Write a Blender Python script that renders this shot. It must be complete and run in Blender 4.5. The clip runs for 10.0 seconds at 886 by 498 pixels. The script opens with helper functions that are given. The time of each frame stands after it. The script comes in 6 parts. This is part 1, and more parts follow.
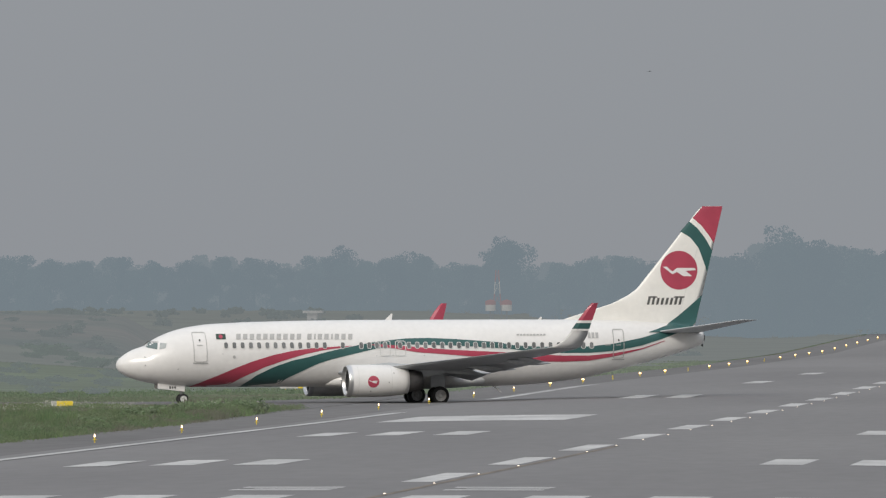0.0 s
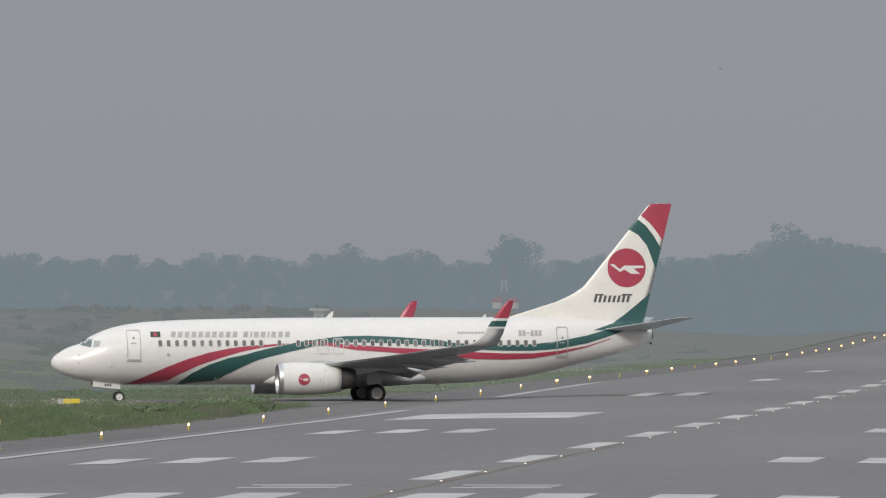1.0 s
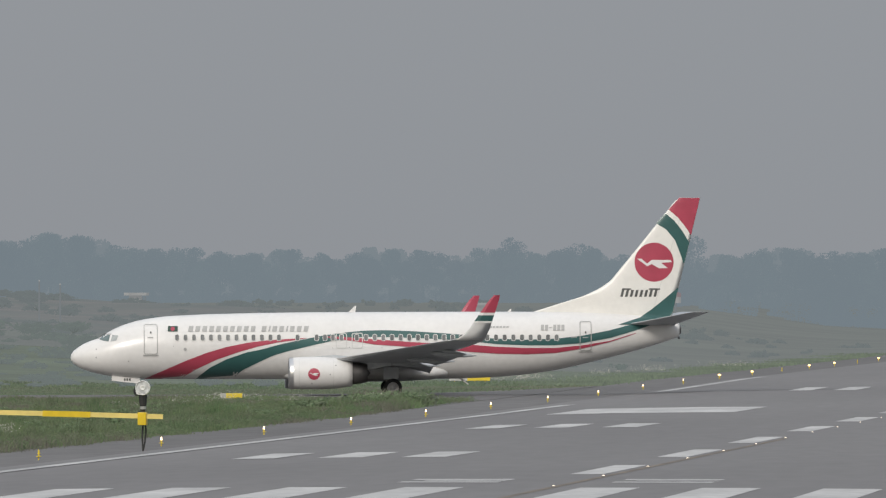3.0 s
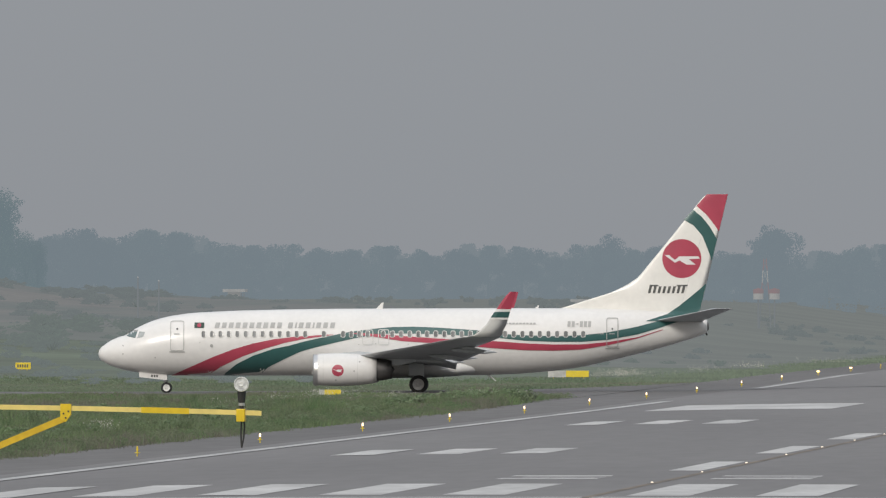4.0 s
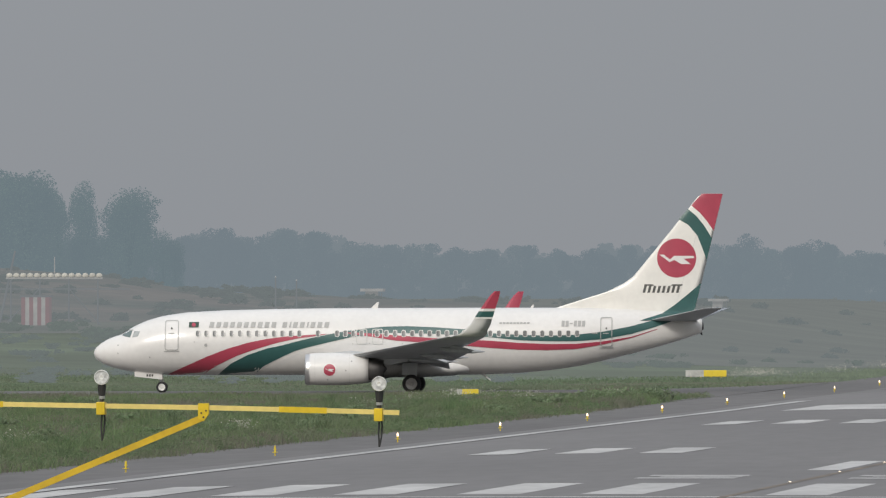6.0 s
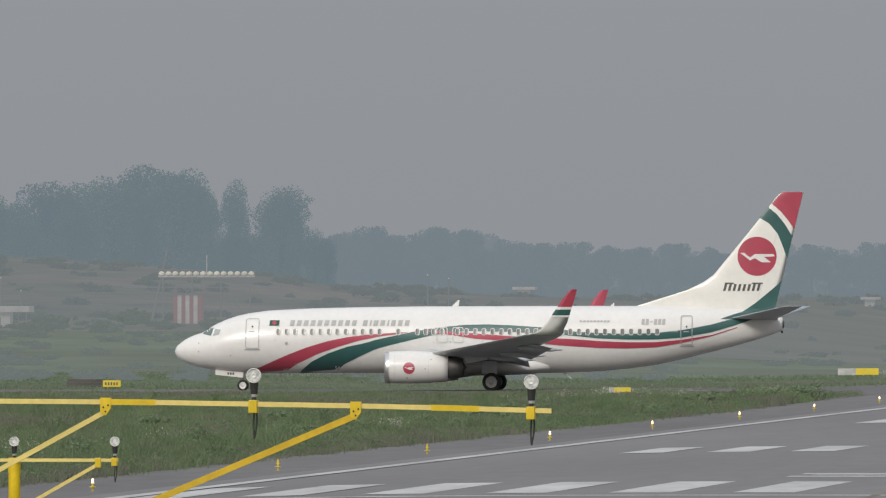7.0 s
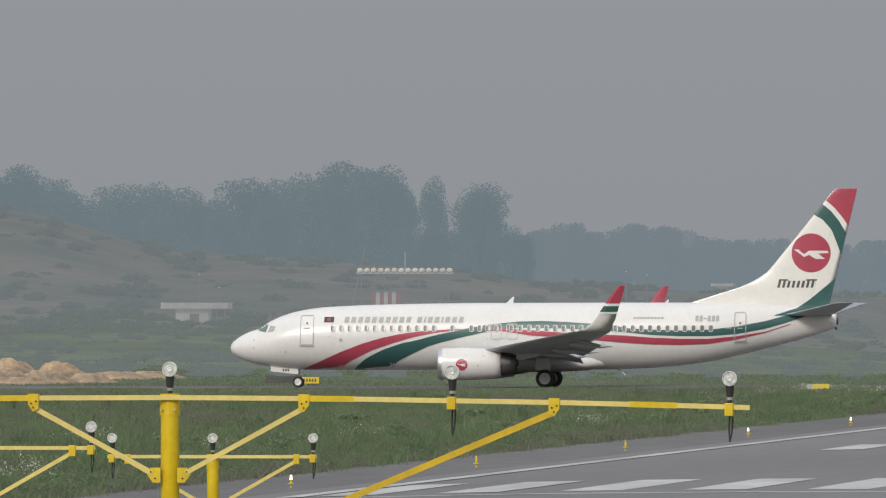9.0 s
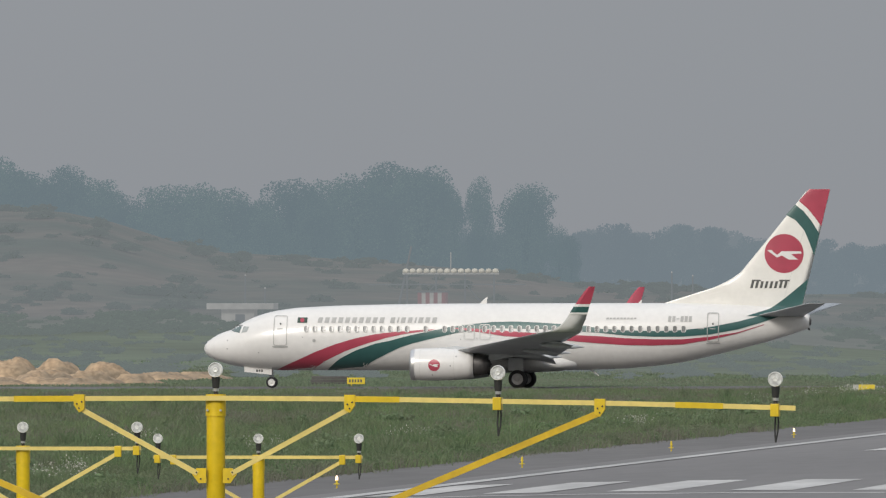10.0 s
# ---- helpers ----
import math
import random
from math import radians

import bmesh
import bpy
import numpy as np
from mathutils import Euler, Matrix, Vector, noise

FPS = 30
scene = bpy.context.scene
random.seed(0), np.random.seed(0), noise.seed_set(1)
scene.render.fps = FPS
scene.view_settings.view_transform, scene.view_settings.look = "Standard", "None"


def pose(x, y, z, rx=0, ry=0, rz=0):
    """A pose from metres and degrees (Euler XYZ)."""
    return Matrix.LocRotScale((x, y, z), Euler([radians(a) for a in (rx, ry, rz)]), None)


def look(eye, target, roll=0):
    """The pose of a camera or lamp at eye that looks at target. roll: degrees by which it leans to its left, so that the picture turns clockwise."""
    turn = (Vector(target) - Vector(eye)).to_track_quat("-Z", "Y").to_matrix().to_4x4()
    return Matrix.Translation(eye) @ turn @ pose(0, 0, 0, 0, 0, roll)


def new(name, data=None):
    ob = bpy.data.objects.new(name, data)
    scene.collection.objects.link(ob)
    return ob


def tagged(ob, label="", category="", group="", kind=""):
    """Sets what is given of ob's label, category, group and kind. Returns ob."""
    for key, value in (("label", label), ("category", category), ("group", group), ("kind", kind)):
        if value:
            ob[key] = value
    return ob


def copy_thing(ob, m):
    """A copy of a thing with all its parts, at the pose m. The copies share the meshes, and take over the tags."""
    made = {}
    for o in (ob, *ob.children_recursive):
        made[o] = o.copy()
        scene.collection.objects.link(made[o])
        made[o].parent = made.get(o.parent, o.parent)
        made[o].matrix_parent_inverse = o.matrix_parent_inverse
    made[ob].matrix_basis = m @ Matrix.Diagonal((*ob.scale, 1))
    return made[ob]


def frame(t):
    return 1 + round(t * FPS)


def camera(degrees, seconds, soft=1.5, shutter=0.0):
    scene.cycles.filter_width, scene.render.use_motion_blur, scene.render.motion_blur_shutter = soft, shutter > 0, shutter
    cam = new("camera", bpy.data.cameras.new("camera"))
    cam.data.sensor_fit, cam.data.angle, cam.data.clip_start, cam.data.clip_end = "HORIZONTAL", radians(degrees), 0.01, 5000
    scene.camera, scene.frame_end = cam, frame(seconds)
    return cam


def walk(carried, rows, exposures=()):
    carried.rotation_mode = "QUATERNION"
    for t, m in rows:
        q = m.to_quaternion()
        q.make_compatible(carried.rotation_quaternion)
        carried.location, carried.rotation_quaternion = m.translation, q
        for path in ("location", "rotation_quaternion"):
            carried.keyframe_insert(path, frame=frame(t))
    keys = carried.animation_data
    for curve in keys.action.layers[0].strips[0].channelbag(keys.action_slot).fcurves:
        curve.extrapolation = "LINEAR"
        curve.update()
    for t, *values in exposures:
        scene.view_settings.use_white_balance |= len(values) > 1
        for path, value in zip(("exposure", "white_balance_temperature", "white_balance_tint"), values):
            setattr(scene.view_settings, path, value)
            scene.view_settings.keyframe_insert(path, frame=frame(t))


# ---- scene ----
cam = camera(3.0450, 10.0, soft=1.25)

# the camera stands still on a stand above the approach end and pans to its left with the aeroplane
EYE = (26.46, 0.0, 5.25)
REACH = 29500.0     # finest steps of the pan per radian
PAN = [(0.0, 0, 0), (0.5, 10, 1), (1.0, 12, -4), (1.5, 27, -9), (1.6, 55, -9), (1.8, 172, -11), (2.0, 203, -12), (2.2, 211, -12),
       (3.3, 351, -15), (3.5, 389, -16), (4.0, 474, -20), (4.5, 508, -20), (4.8, 535, -20), (5.0, 585, -20), (5.2, 628, -20), (6.3, 774, -22), (6.5, 831, -23),
       (6.8, 922, -24), (7.0, 987, -24), (7.5, 1099, -27), (7.8, 1134, -27), (8.0, 1153, -27), (8.3, 1174, -28), (8.5, 1221, -28), (8.8, 1294, -29), (9.0, 1338, -30),
       (9.3, 1340, -30), (9.5, 1356, -30),
       (10.0, 1419, -29)]


def aim(dx, dy):
    turn = (784 - dx - 2203) / REACH
    rise = (557 - 441 + dy) / REACH
    return pose(*EYE, 90 + math.degrees(rise), 0, -math.degrees(turn))


walk(cam, [(t, aim(dx, dy)) for t, dx, dy in PAN])

# ---- light: hazy sun high behind the camera, even grey sky ----
world = bpy.data.worlds.new("sky")
scene.world = world
world.use_nodes = True
wn = world.node_tree.nodes
wl = world.node_tree.links
wn.clear()
w_out = wn.new("ShaderNodeOutputWorld")
w_sky = wn.new("ShaderNodeTexSky")
w_sky.sky_type = "NISHITA"
w_sky.sun_disc = False
w_sky.sun_elevation = radians(29)
w_sky.sun_rotation = radians(200)
w_sky.dust_density = 6.0
w_sky.air_density = 1.5
w_b1 = wn.new("ShaderNodeBackground")
w_b1.inputs["Strength"].default_value = 0.018
wl.new(w_sky.outputs["Color"], w_b1.inputs["Color"])
w_b2 = wn.new("ShaderNodeBackground")
w_b2.inputs["Color"].default_value = (0.274, 0.289, 0.312, 1)
# an overcast dome: about three times as bright overhead as at the horizon
w_tc = wn.new("ShaderNodeTexCoord")
w_xyz = wn.new("ShaderNodeSeparateXYZ")
w_dome = wn.new("ShaderNodeMapRange")
w_dome.inputs["From Min"].default_value, w_dome.inputs["From Max"].default_value = 0.0, 1.0
w_dome.inputs["To Min"].default_value, w_dome.inputs["To Max"].default_value = 1.0, 3.2
wl.new(w_tc.outputs["Generated"], w_xyz.inputs[0])
wl.new(w_xyz.outputs["Z"], w_dome.inputs["Value"])
wl.new(w_dome.outputs[0], w_b2.inputs["Strength"])
w_add = wn.new("ShaderNodeAddShader")
wl.new(w_b1.outputs[0], w_add.inputs[0])
wl.new(w_b2.outputs[0], w_add.inputs[1])
wl.new(w_add.outputs[0], w_out.inputs["Surface"])

sun = new("sun", bpy.data.lights.new("sun", "SUN"))
sun.data.energy = 2.0
sun.data.angle = radians(14)
sun.data.color = (1.0, 0.955, 0.89)
sun.matrix_world = look((-30, -92, 54), (0, 0, 0))


# ---- materials ----
def mat(name, base, rough=0.6, var=0.0, scale=1.0, fine=0.0, fine_scale=20.0, bump=0.0, metal=0.0, second=None, rand=0.0,
        spec=0.5, coat=0.0, stretch=(1, 1, 1), thru=0.0, piece=0.0, space="Object"):
    m = bpy.data.materials.new(name)
    m.use_nodes = True
    n, l = m.node_tree.nodes, m.node_tree.links
    b = n["Principled BSDF"]
    b.inputs["Roughness"].default_value = rough
    b.inputs["Metallic"].default_value = metal
    b.inputs["Specular IOR Level"].default_value = spec
    b.inputs["Coat Weight"].default_value = coat
    b.inputs["Coat Roughness"].default_value = 0.12
    col = n.new("ShaderNodeRGB")
    col.outputs[0].default_value = (*base, 1)
    out = col.outputs[0]
    tc = n.new("ShaderNodeTexCoord")
    mp = n.new("ShaderNodeMapping")
    mp.inputs["Scale"].default_value = stretch
    l.new(tc.outputs[space], mp.inputs["Vector"])
    if var:
        tx = n.new("ShaderNodeTexNoise")
        tx.inputs["Scale"].default_value = scale
        tx.inputs["Detail"].default_value = 5
        l.new(mp.outputs[0], tx.inputs["Vector"])
        rp = n.new("ShaderNodeValToRGB")
        rp.color_ramp.elements[0].position, rp.color_ramp.elements[1].position = 0.35, 0.65
        l.new(tx.outputs["Fac"], rp.inputs["Fac"])
        mx = n.new("ShaderNodeMix")
        mx.data_type = "RGBA"
        c2 = second or tuple(c * (1 - var) for c in base)
        mx.inputs["B"].default_value = (*c2, 1)
        l.new(out, mx.inputs["A"])
        l.new(rp.outputs["Color"], mx.inputs["Factor"])
        out = mx.outputs["Result"]
    if fine:
        tf = n.new("ShaderNodeTexNoise")
        tf.inputs["Scale"].default_value = fine_scale
        tf.inputs["Detail"].default_value = 6
        l.new(mp.outputs[0], tf.inputs["Vector"])
        mr = n.new("ShaderNodeMapRange")
        mr.inputs["From Min"].default_value, mr.inputs["From Max"].default_value = 0.3, 0.7
        mr.inputs["To Min"].default_value, mr.inputs["To Max"].default_value = 1 - fine, 1 + fine
        l.new(tf.outputs["Fac"], mr.inputs["Value"])
        hs = n.new("ShaderNodeHueSaturation")
        l.new(mr.outputs[0], hs.inputs["Value"])
        l.new(out, hs.inputs["Color"])
        out = hs.outputs["Color"]
        if bump:
            bp = n.new("ShaderNodeBump")
            bp.inputs["Strength"].default_value = bump
            bp.inputs["Distance"].default_value = 0.02
            l.new(tf.outputs["Fac"], bp.inputs["Height"])
            l.new(bp.outputs[0], b.inputs["Normal"])
    for k, src in ((rand, "Random"), (piece, "Random Per Island")):
        if not k:
            continue
        info = n.new("ShaderNodeObjectInfo" if src == "Random" else "ShaderNodeNewGeometry")
        mr2 = n.new("ShaderNodeMapRange")
        mr2.inputs["To Min"].default_value, mr2.inputs["To Max"].default_value = 1 - k, 1 + k
        l.new(info.outputs[src], mr2.inputs["Value"])
        h2 = n.new("ShaderNodeHueSaturation")
        l.new(mr2.outputs[0], h2.inputs["Value"])
        l.new(out, h2.inputs["Color"])
        out = h2.outputs["Color"]
    l.new(out, b.inputs["Base Color"])
    if thru:
        # thin leaves pass part of the light on to their other side
        tr = n.new("ShaderNodeBsdfTranslucent")
        ms = n.new("ShaderNodeMixShader")
        ms.inputs[0].default_value = thru
        l.new(out, tr.inputs["Color"])
        l.new(b.outputs[0], ms.inputs[1])
        l.new(tr.outputs[0], ms.inputs[2])
        l.new(ms.outputs[0], n["Material Output"].inputs["Surface"])
    return m


def glow(name, color, strength):
    m = bpy.data.materials.new(name)
    m.use_nodes = True
    b = m.node_tree.nodes["Principled BSDF"]
    b.inputs["Base Color"].default_value = (*color, 1)
    b.inputs["Emission Color"].default_value = (*color, 1)
    b.inputs["Emission Strength"].default_value = strength
    return m


def distance(name, base, haze_glow, share, var=0.3, scale=0.2, piece=0.0, second=None, rand=0.0):
    """Foliage, earth and paint far off, with haze mixed in as emission."""
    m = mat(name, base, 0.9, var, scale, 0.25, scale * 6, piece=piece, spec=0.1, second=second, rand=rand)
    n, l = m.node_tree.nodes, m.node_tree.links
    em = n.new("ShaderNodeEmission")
    em.inputs["Color"].default_value = (*haze_glow, 1)
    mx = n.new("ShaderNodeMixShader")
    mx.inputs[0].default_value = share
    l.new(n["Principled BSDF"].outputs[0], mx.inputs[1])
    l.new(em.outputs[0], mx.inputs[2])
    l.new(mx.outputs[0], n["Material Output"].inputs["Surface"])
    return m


M_WHITE = mat("white_aircraft_paint", (0.68, 0.67, 0.655), 0.32, 0.05, 0.5, 0.03, 3.0, coat=0.25)
M_CREAM = mat("fin_white_paint", (0.73, 0.715, 0.675), 0.35, 0.06, 0.6, 0.03, 3.0, coat=0.2)
M_RED = mat("crimson_paint", (0.385, 0.052, 0.088), 0.35, 0.12, 1.0, coat=0.2)
M_GREEN = mat("bottle_green_paint", (0.030, 0.098, 0.094), 0.35, 0.12, 1.0, coat=0.2)
M_FLAGGREEN = mat("flag_green", (0.03, 0.06, 0.045), 0.4)
M_LETTER = mat("dark_grey_lettering", (0.09, 0.09, 0.085), 0.5, 0.2, 2.0)
M_LINE = mat("grey_seam_line", (0.36, 0.36, 0.35), 0.5)
M_SOFTLINE = mat("pale_seam_line", (0.55, 0.55, 0.53), 0.5)
M_WINDOW = mat("cabin_window_glass", (0.16, 0.165, 0.165), 0.25, 0.2, 2.0, rand=0.3)
M_COCKPIT = mat("cockpit_glass", (0.10, 0.14, 0.135), 0.08, spec=0.9)
# pale base colour stands in for the sky mirrored in the side pane
M_COCKPITSIDE = mat("painted_reflection_glass", (0.36, 0.38, 0.37), 0.1, 0.2, 3.0, spec=0.9)
M_RING = mat("window_surround", (0.62, 0.62, 0.60), 0.4)
M_NAMEBAR = mat("grey_name_bars", (0.40, 0.40, 0.39), 0.5, 0.15, 3.0)
M_NOSERIM = mat("white_wheel_rim", (0.68, 0.68, 0.66), 0.45, 0.2, 6.0)
M_PALEGREY = mat("pale_grey_paint", (0.60, 0.60, 0.59), 0.4, 0.08, 1.0)
M_BARE = mat("bare_aluminium", (0.62, 0.62, 0.62), 0.32, 0.1, 2.0, metal=0.9)
M_WINGGREY = mat("wing_grey_paint", (0.42, 0.44, 0.46), 0.4, 0.15, 0.7, 0.06, 4.0)
M_NOZZLE = mat("heat_stained_metal", (0.13, 0.125, 0.125), 0.45, 0.4, 1.5, metal=0.6)
M_DARK = mat("dark_intake", (0.02, 0.02, 0.022), 0.6)
M_TYRE = mat("tyre_rubber", (0.022, 0.022, 0.024), 0.8, 0.3, 4.0)
M_RIM = mat("painted_wheel_rim", (0.42, 0.42, 0.42), 0.45, 0.2, 6.0)
M_STRUT = mat("gear_strut_paint", (0.48, 0.48, 0.48), 0.45, 0.2, 3.0)

M_ASPHALT = mat("runway_asphalt", (0.137, 0.130, 0.129), 0.62, 0.35, 0.035, 0.07, 1.2, bump=0.1,
                second=(0.170, 0.163, 0.160), stretch=(1, 0.12, 1), spec=0.22)
M_SHOULDER = mat("weathered_shoulder_asphalt", (0.138, 0.132, 0.129), 0.7, 0.22, 0.05, 0.12, 1.0, bump=0.15, stretch=(1, 0.15, 1), spec=0.22)
M_MARK = mat("worn_white_marking_paint", (0.47, 0.462, 0.45), 0.6, 0.25, 0.3, 0.12, 2.0, stretch=(1, 0.2, 1))
M_MARKOLD = mat("faded_white_marking_paint", (0.45, 0.445, 0.435), 0.6, 0.3, 0.2, 0.15, 2.0, stretch=(1, 0.2, 1))
M_MARKYEL = mat("faded_yellow_marking_paint", (0.165, 0.125, 0.085), 0.6, 0.5, 0.3)
M_DARKBAND = mat("dark_band_asphalt", (0.065, 0.064, 0.065), 0.6, 0.4, 0.3, stretch=(0.1, 1, 1))
M_GROUND = mat("grassland", (0.095, 0.135, 0.075), 0.95, 0.5, 0.02, 0.3, 0.35, second=(0.125, 0.125, 0.088), spec=0.1)
M_GRASS = mat("grass_blades", (0.175, 0.245, 0.118), 0.8, 0.55, 0.07, 0.22, 0.5, second=(0.160, 0.185, 0.112), piece=0.15, spec=0.2, thru=0.45)
M_DRY = mat("dry_weed_blades", (0.205, 0.188, 0.155), 0.85, 0.5, 0.07, 0.18, 0.5, second=(0.175, 0.195, 0.135), piece=0.18, spec=0.15, thru=0.45)
M_MEADOW = mat("short_meadow_grass", (0.175, 0.235, 0.15), 0.85, 0.4, 0.03, second=(0.195, 0.215, 0.155), piece=0.12, spec=0.15, thru=0.45)
M_PLUME = mat("silvery_grass_plumes", (0.46, 0.45, 0.40), 0.8, piece=0.3, spec=0.2)
M_YELLOW = mat("yellow_painted_steel", (0.66, 0.46, 0.008), 0.42, 0.15, 2.5, 0.08, 14.0)
M_DEEPYEL = mat("deep_yellow_steel", (0.56, 0.365, 0.008), 0.45, 0.18, 2.5, 0.08, 14.0)
M_PALEYEL = mat("sun_bleached_yellow_steel", (0.68, 0.54, 0.165), 0.45, 0.12, 2.5, 0.08, 14.0)
M_BLACK = mat("black_lamp_stem", (0.02, 0.02, 0.022), 0.5)
M_CABLE = mat("black_cable", (0.025, 0.025, 0.025), 0.6)
# reflections in the glass are painted as lighter and darker mottling
M_LENS = mat("lamp_lens_glass", (0.66, 0.67, 0.67), 0.2, 0.45, 22.0)
M_LAMPRING = mat("lamp_bezel", (0.74, 0.74, 0.72), 0.35, 0.2, 9.0)
M_SIGNYEL = mat("yellow_sign_face", (0.66, 0.50, 0.03), 0.5, 0.12, 2.0)
M_SIGNWHITE = mat("white_sign_face", (0.46, 0.46, 0.44), 0.5, 0.3, 3.0)
M_CONC = mat("pale_concrete", (0.55, 0.54, 0.50), 0.8, 0.25, 0.4, 0.1, 3.0)
M_SAND = mat("heaped_earth", (0.42, 0.30, 0.19), 0.95, 0.6, 0.5, 0.35, 2.2, bump=0.7, second=(0.21, 0.165, 0.115))
M_LIT = glow("lit_runway_lamp", (1.0, 0.74, 0.50), 2.4)
M_AMBER = glow("lit_amber_lamp", (1.0, 0.62, 0.26), 3.0)
M_DOT = glow("lit_centreline_lamp", (1.0, 0.85, 0.66), 0.6)
# painted haze: blue-grey emission mixed into the leaves, stronger in the farther belts
HAZE_GLOW = (0.196, 0.250, 0.284)
M_FARLEAF = distance("hazed_foliage", (0.075, 0.11, 0.058), HAZE_GLOW, 0.74, 0.6, 0.15, piece=0.12, rand=0.4)
M_BACKLEAF = distance("hazy_foliage", (0.07, 0.10, 0.055), HAZE_GLOW, 0.82, 0.5, 0.15, piece=0.12, rand=0.4)
M_FARLEAF2 = distance("hazed_farther_foliage", (0.05, 0.075, 0.05), (0.198, 0.240, 0.272), 0.88, 0.5, 0.1, piece=0.12, rand=0.5)
M_LASTLEAF = distance("hazed_farthest_foliage", (0.05, 0.075, 0.05), (0.208, 0.244, 0.270), 0.96, 0.3, 0.08, piece=0.2)
M_FARTRUNK = distance("hazed_far_trunk", (0.05, 0.06, 0.05), (0.187, 0.230, 0.258), 0.92)
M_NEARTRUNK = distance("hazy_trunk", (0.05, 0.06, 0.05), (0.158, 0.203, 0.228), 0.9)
# earth bank, scrub and field colours with grey-green haze mixed in as glow
M_MOUND = distance("hazed_earth_bank", (0.20, 0.165, 0.135), (0.194, 0.212, 0.224), 0.72, 0.8, 0.06, second=(0.07, 0.10, 0.075))
M_BANKSCRUB = distance("hazed_bank_scrub", (0.055, 0.085, 0.055), (0.190, 0.214, 0.222), 0.80, 0.3, 0.08, piece=0.3)
M_FARSCRUB = distance("hazed_scrub", (0.06, 0.105, 0.058), (0.176, 0.203, 0.200), 0.82, 0.4, 0.08, piece=0.3)
M_SCRUBSTEM = distance("hazed_scrub_stem", (0.05, 0.06, 0.045), (0.15, 0.175, 0.168), 0.8)
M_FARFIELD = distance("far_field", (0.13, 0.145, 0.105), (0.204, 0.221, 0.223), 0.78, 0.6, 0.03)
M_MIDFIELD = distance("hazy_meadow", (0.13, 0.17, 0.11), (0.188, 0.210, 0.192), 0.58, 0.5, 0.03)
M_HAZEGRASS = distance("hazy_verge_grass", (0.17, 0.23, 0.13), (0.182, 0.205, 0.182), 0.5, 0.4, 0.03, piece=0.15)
# far paint and steel, paled by haze mixed in as a faint glow
M_FARWHITE = distance("hazed_white_paint", (0.6, 0.6, 0.58), (0.25, 0.26, 0.265), 0.78)
M_RADOME = distance("hazed_white_radome", (0.72, 0.70, 0.62), (0.32, 0.315, 0.295), 0.5)
M_FARGREY = distance("hazed_grey_steel", (0.16, 0.17, 0.18), (0.20, 0.22, 0.232), 0.82)
M_FARRED = distance("hazed_red_paint", (0.40, 0.05, 0.05), (0.228, 0.215, 0.225), 0.87)
M_BUSH = mat("weed_leaves", (0.20, 0.285, 0.15), 0.8, 0.4, 0.6, second=(0.21, 0.24, 0.165), piece=0.18, spec=0.2, thru=0.45)
M_WEED = mat("leafy_weeds", (0.135, 0.205, 0.10), 0.8, 0.5, 0.08, 0.2, 0.4, second=(0.19, 0.215, 0.14), piece=0.15, spec=0.2, thru=0.45)
M_TIMBER = mat("dark_weathered_timber", (0.10, 0.095, 0.092), 0.85, 0.3, 1.0)


# ---- building helpers ----
def mesh_of(name, bm, material, smooth=False):
    me = bpy.data.meshes.new(name)
    bm.normal_update()
    bm.to_mesh(me)
    bm.free()
    if smooth:
        me.shade_smooth()
    for m in (material if isinstance(material, (list, tuple)) else [material]):
        me.materials.append(m)
    return me


def part(name, bm, material, parent, label="", smooth=False, at=None):
    ob = new(name, mesh_of(name, bm, material, smooth))
    if parent:
        ob.parent = parent
    if at is not None:
        ob.matrix_basis = at
    return tagged(ob, label)


def share(name, me, parent, at):
    ob = new(name, me)
    ob.parent = parent
    ob.matrix_basis = at
    return ob


def empty(name, m, label, category, group="", kind=""):
    ob = new(name)
    ob.empty_display_size = 0.3
    ob.matrix_basis = m
    return tagged(ob, label, category, group, kind)


def box(bm, x0, x1, y0, y1, z0, z1, bevel=0.0):
    r = bmesh.ops.create_cube(bm, size=1.0)
    vs = r["verts"]
    bmesh.ops.scale(bm, vec=(x1 - x0, y1 - y0, z1 - z0), verts=vs)
    bmesh.ops.translate(bm, vec=((x0 + x1) / 2, (y0 + y1) / 2, (z0 + z1) / 2), verts=vs)
    if bevel:
        es = list({e for v in vs for e in v.link_edges})
        bmesh.ops.bevel(bm, geom=es, offset=bevel, segments=2, affect="EDGES", profile=0.6)
    return vs


def rod(bm, a, b, r0, r1=None, seg=12):
    a, b = Vector(a), Vector(b)
    r1 = r0 if r1 is None else r1
    q = (b - a).to_track_quat("Z", "Y").to_matrix().to_4x4()
    m = Matrix.Translation((a + b) / 2) @ q
    return bmesh.ops.create_cone(bm, cap_ends=True, segments=seg, radius1=r0, radius2=r1, depth=(b - a).length, matrix=m)["verts"]


def beam(bm, a, b, w, h):
    """A square tube from a to b, with its broad sides upright."""
    a, b = Vector(a), Vector(b)
    d = (b - a).normalized()
    side = d.cross(Vector((0, 0, 1))).normalized() * (w / 2)
    up = side.cross(d).normalized() * (h / 2)
    vs = [bm.verts.new(p + i * side + j * up) for p in (a, b) for i, j in ((-1, -1), (1, -1), (1, 1), (-1, 1))]
    for f in ((0, 1, 2, 3), (7, 6, 5, 4), (0, 4, 5, 1), (1, 5, 6, 2), (2, 6, 7, 3), (3, 7, 4, 0)):
        bm.faces.new([vs[i] for i in f])
    bmesh.ops.recalc_face_normals(bm, faces=bm.faces)


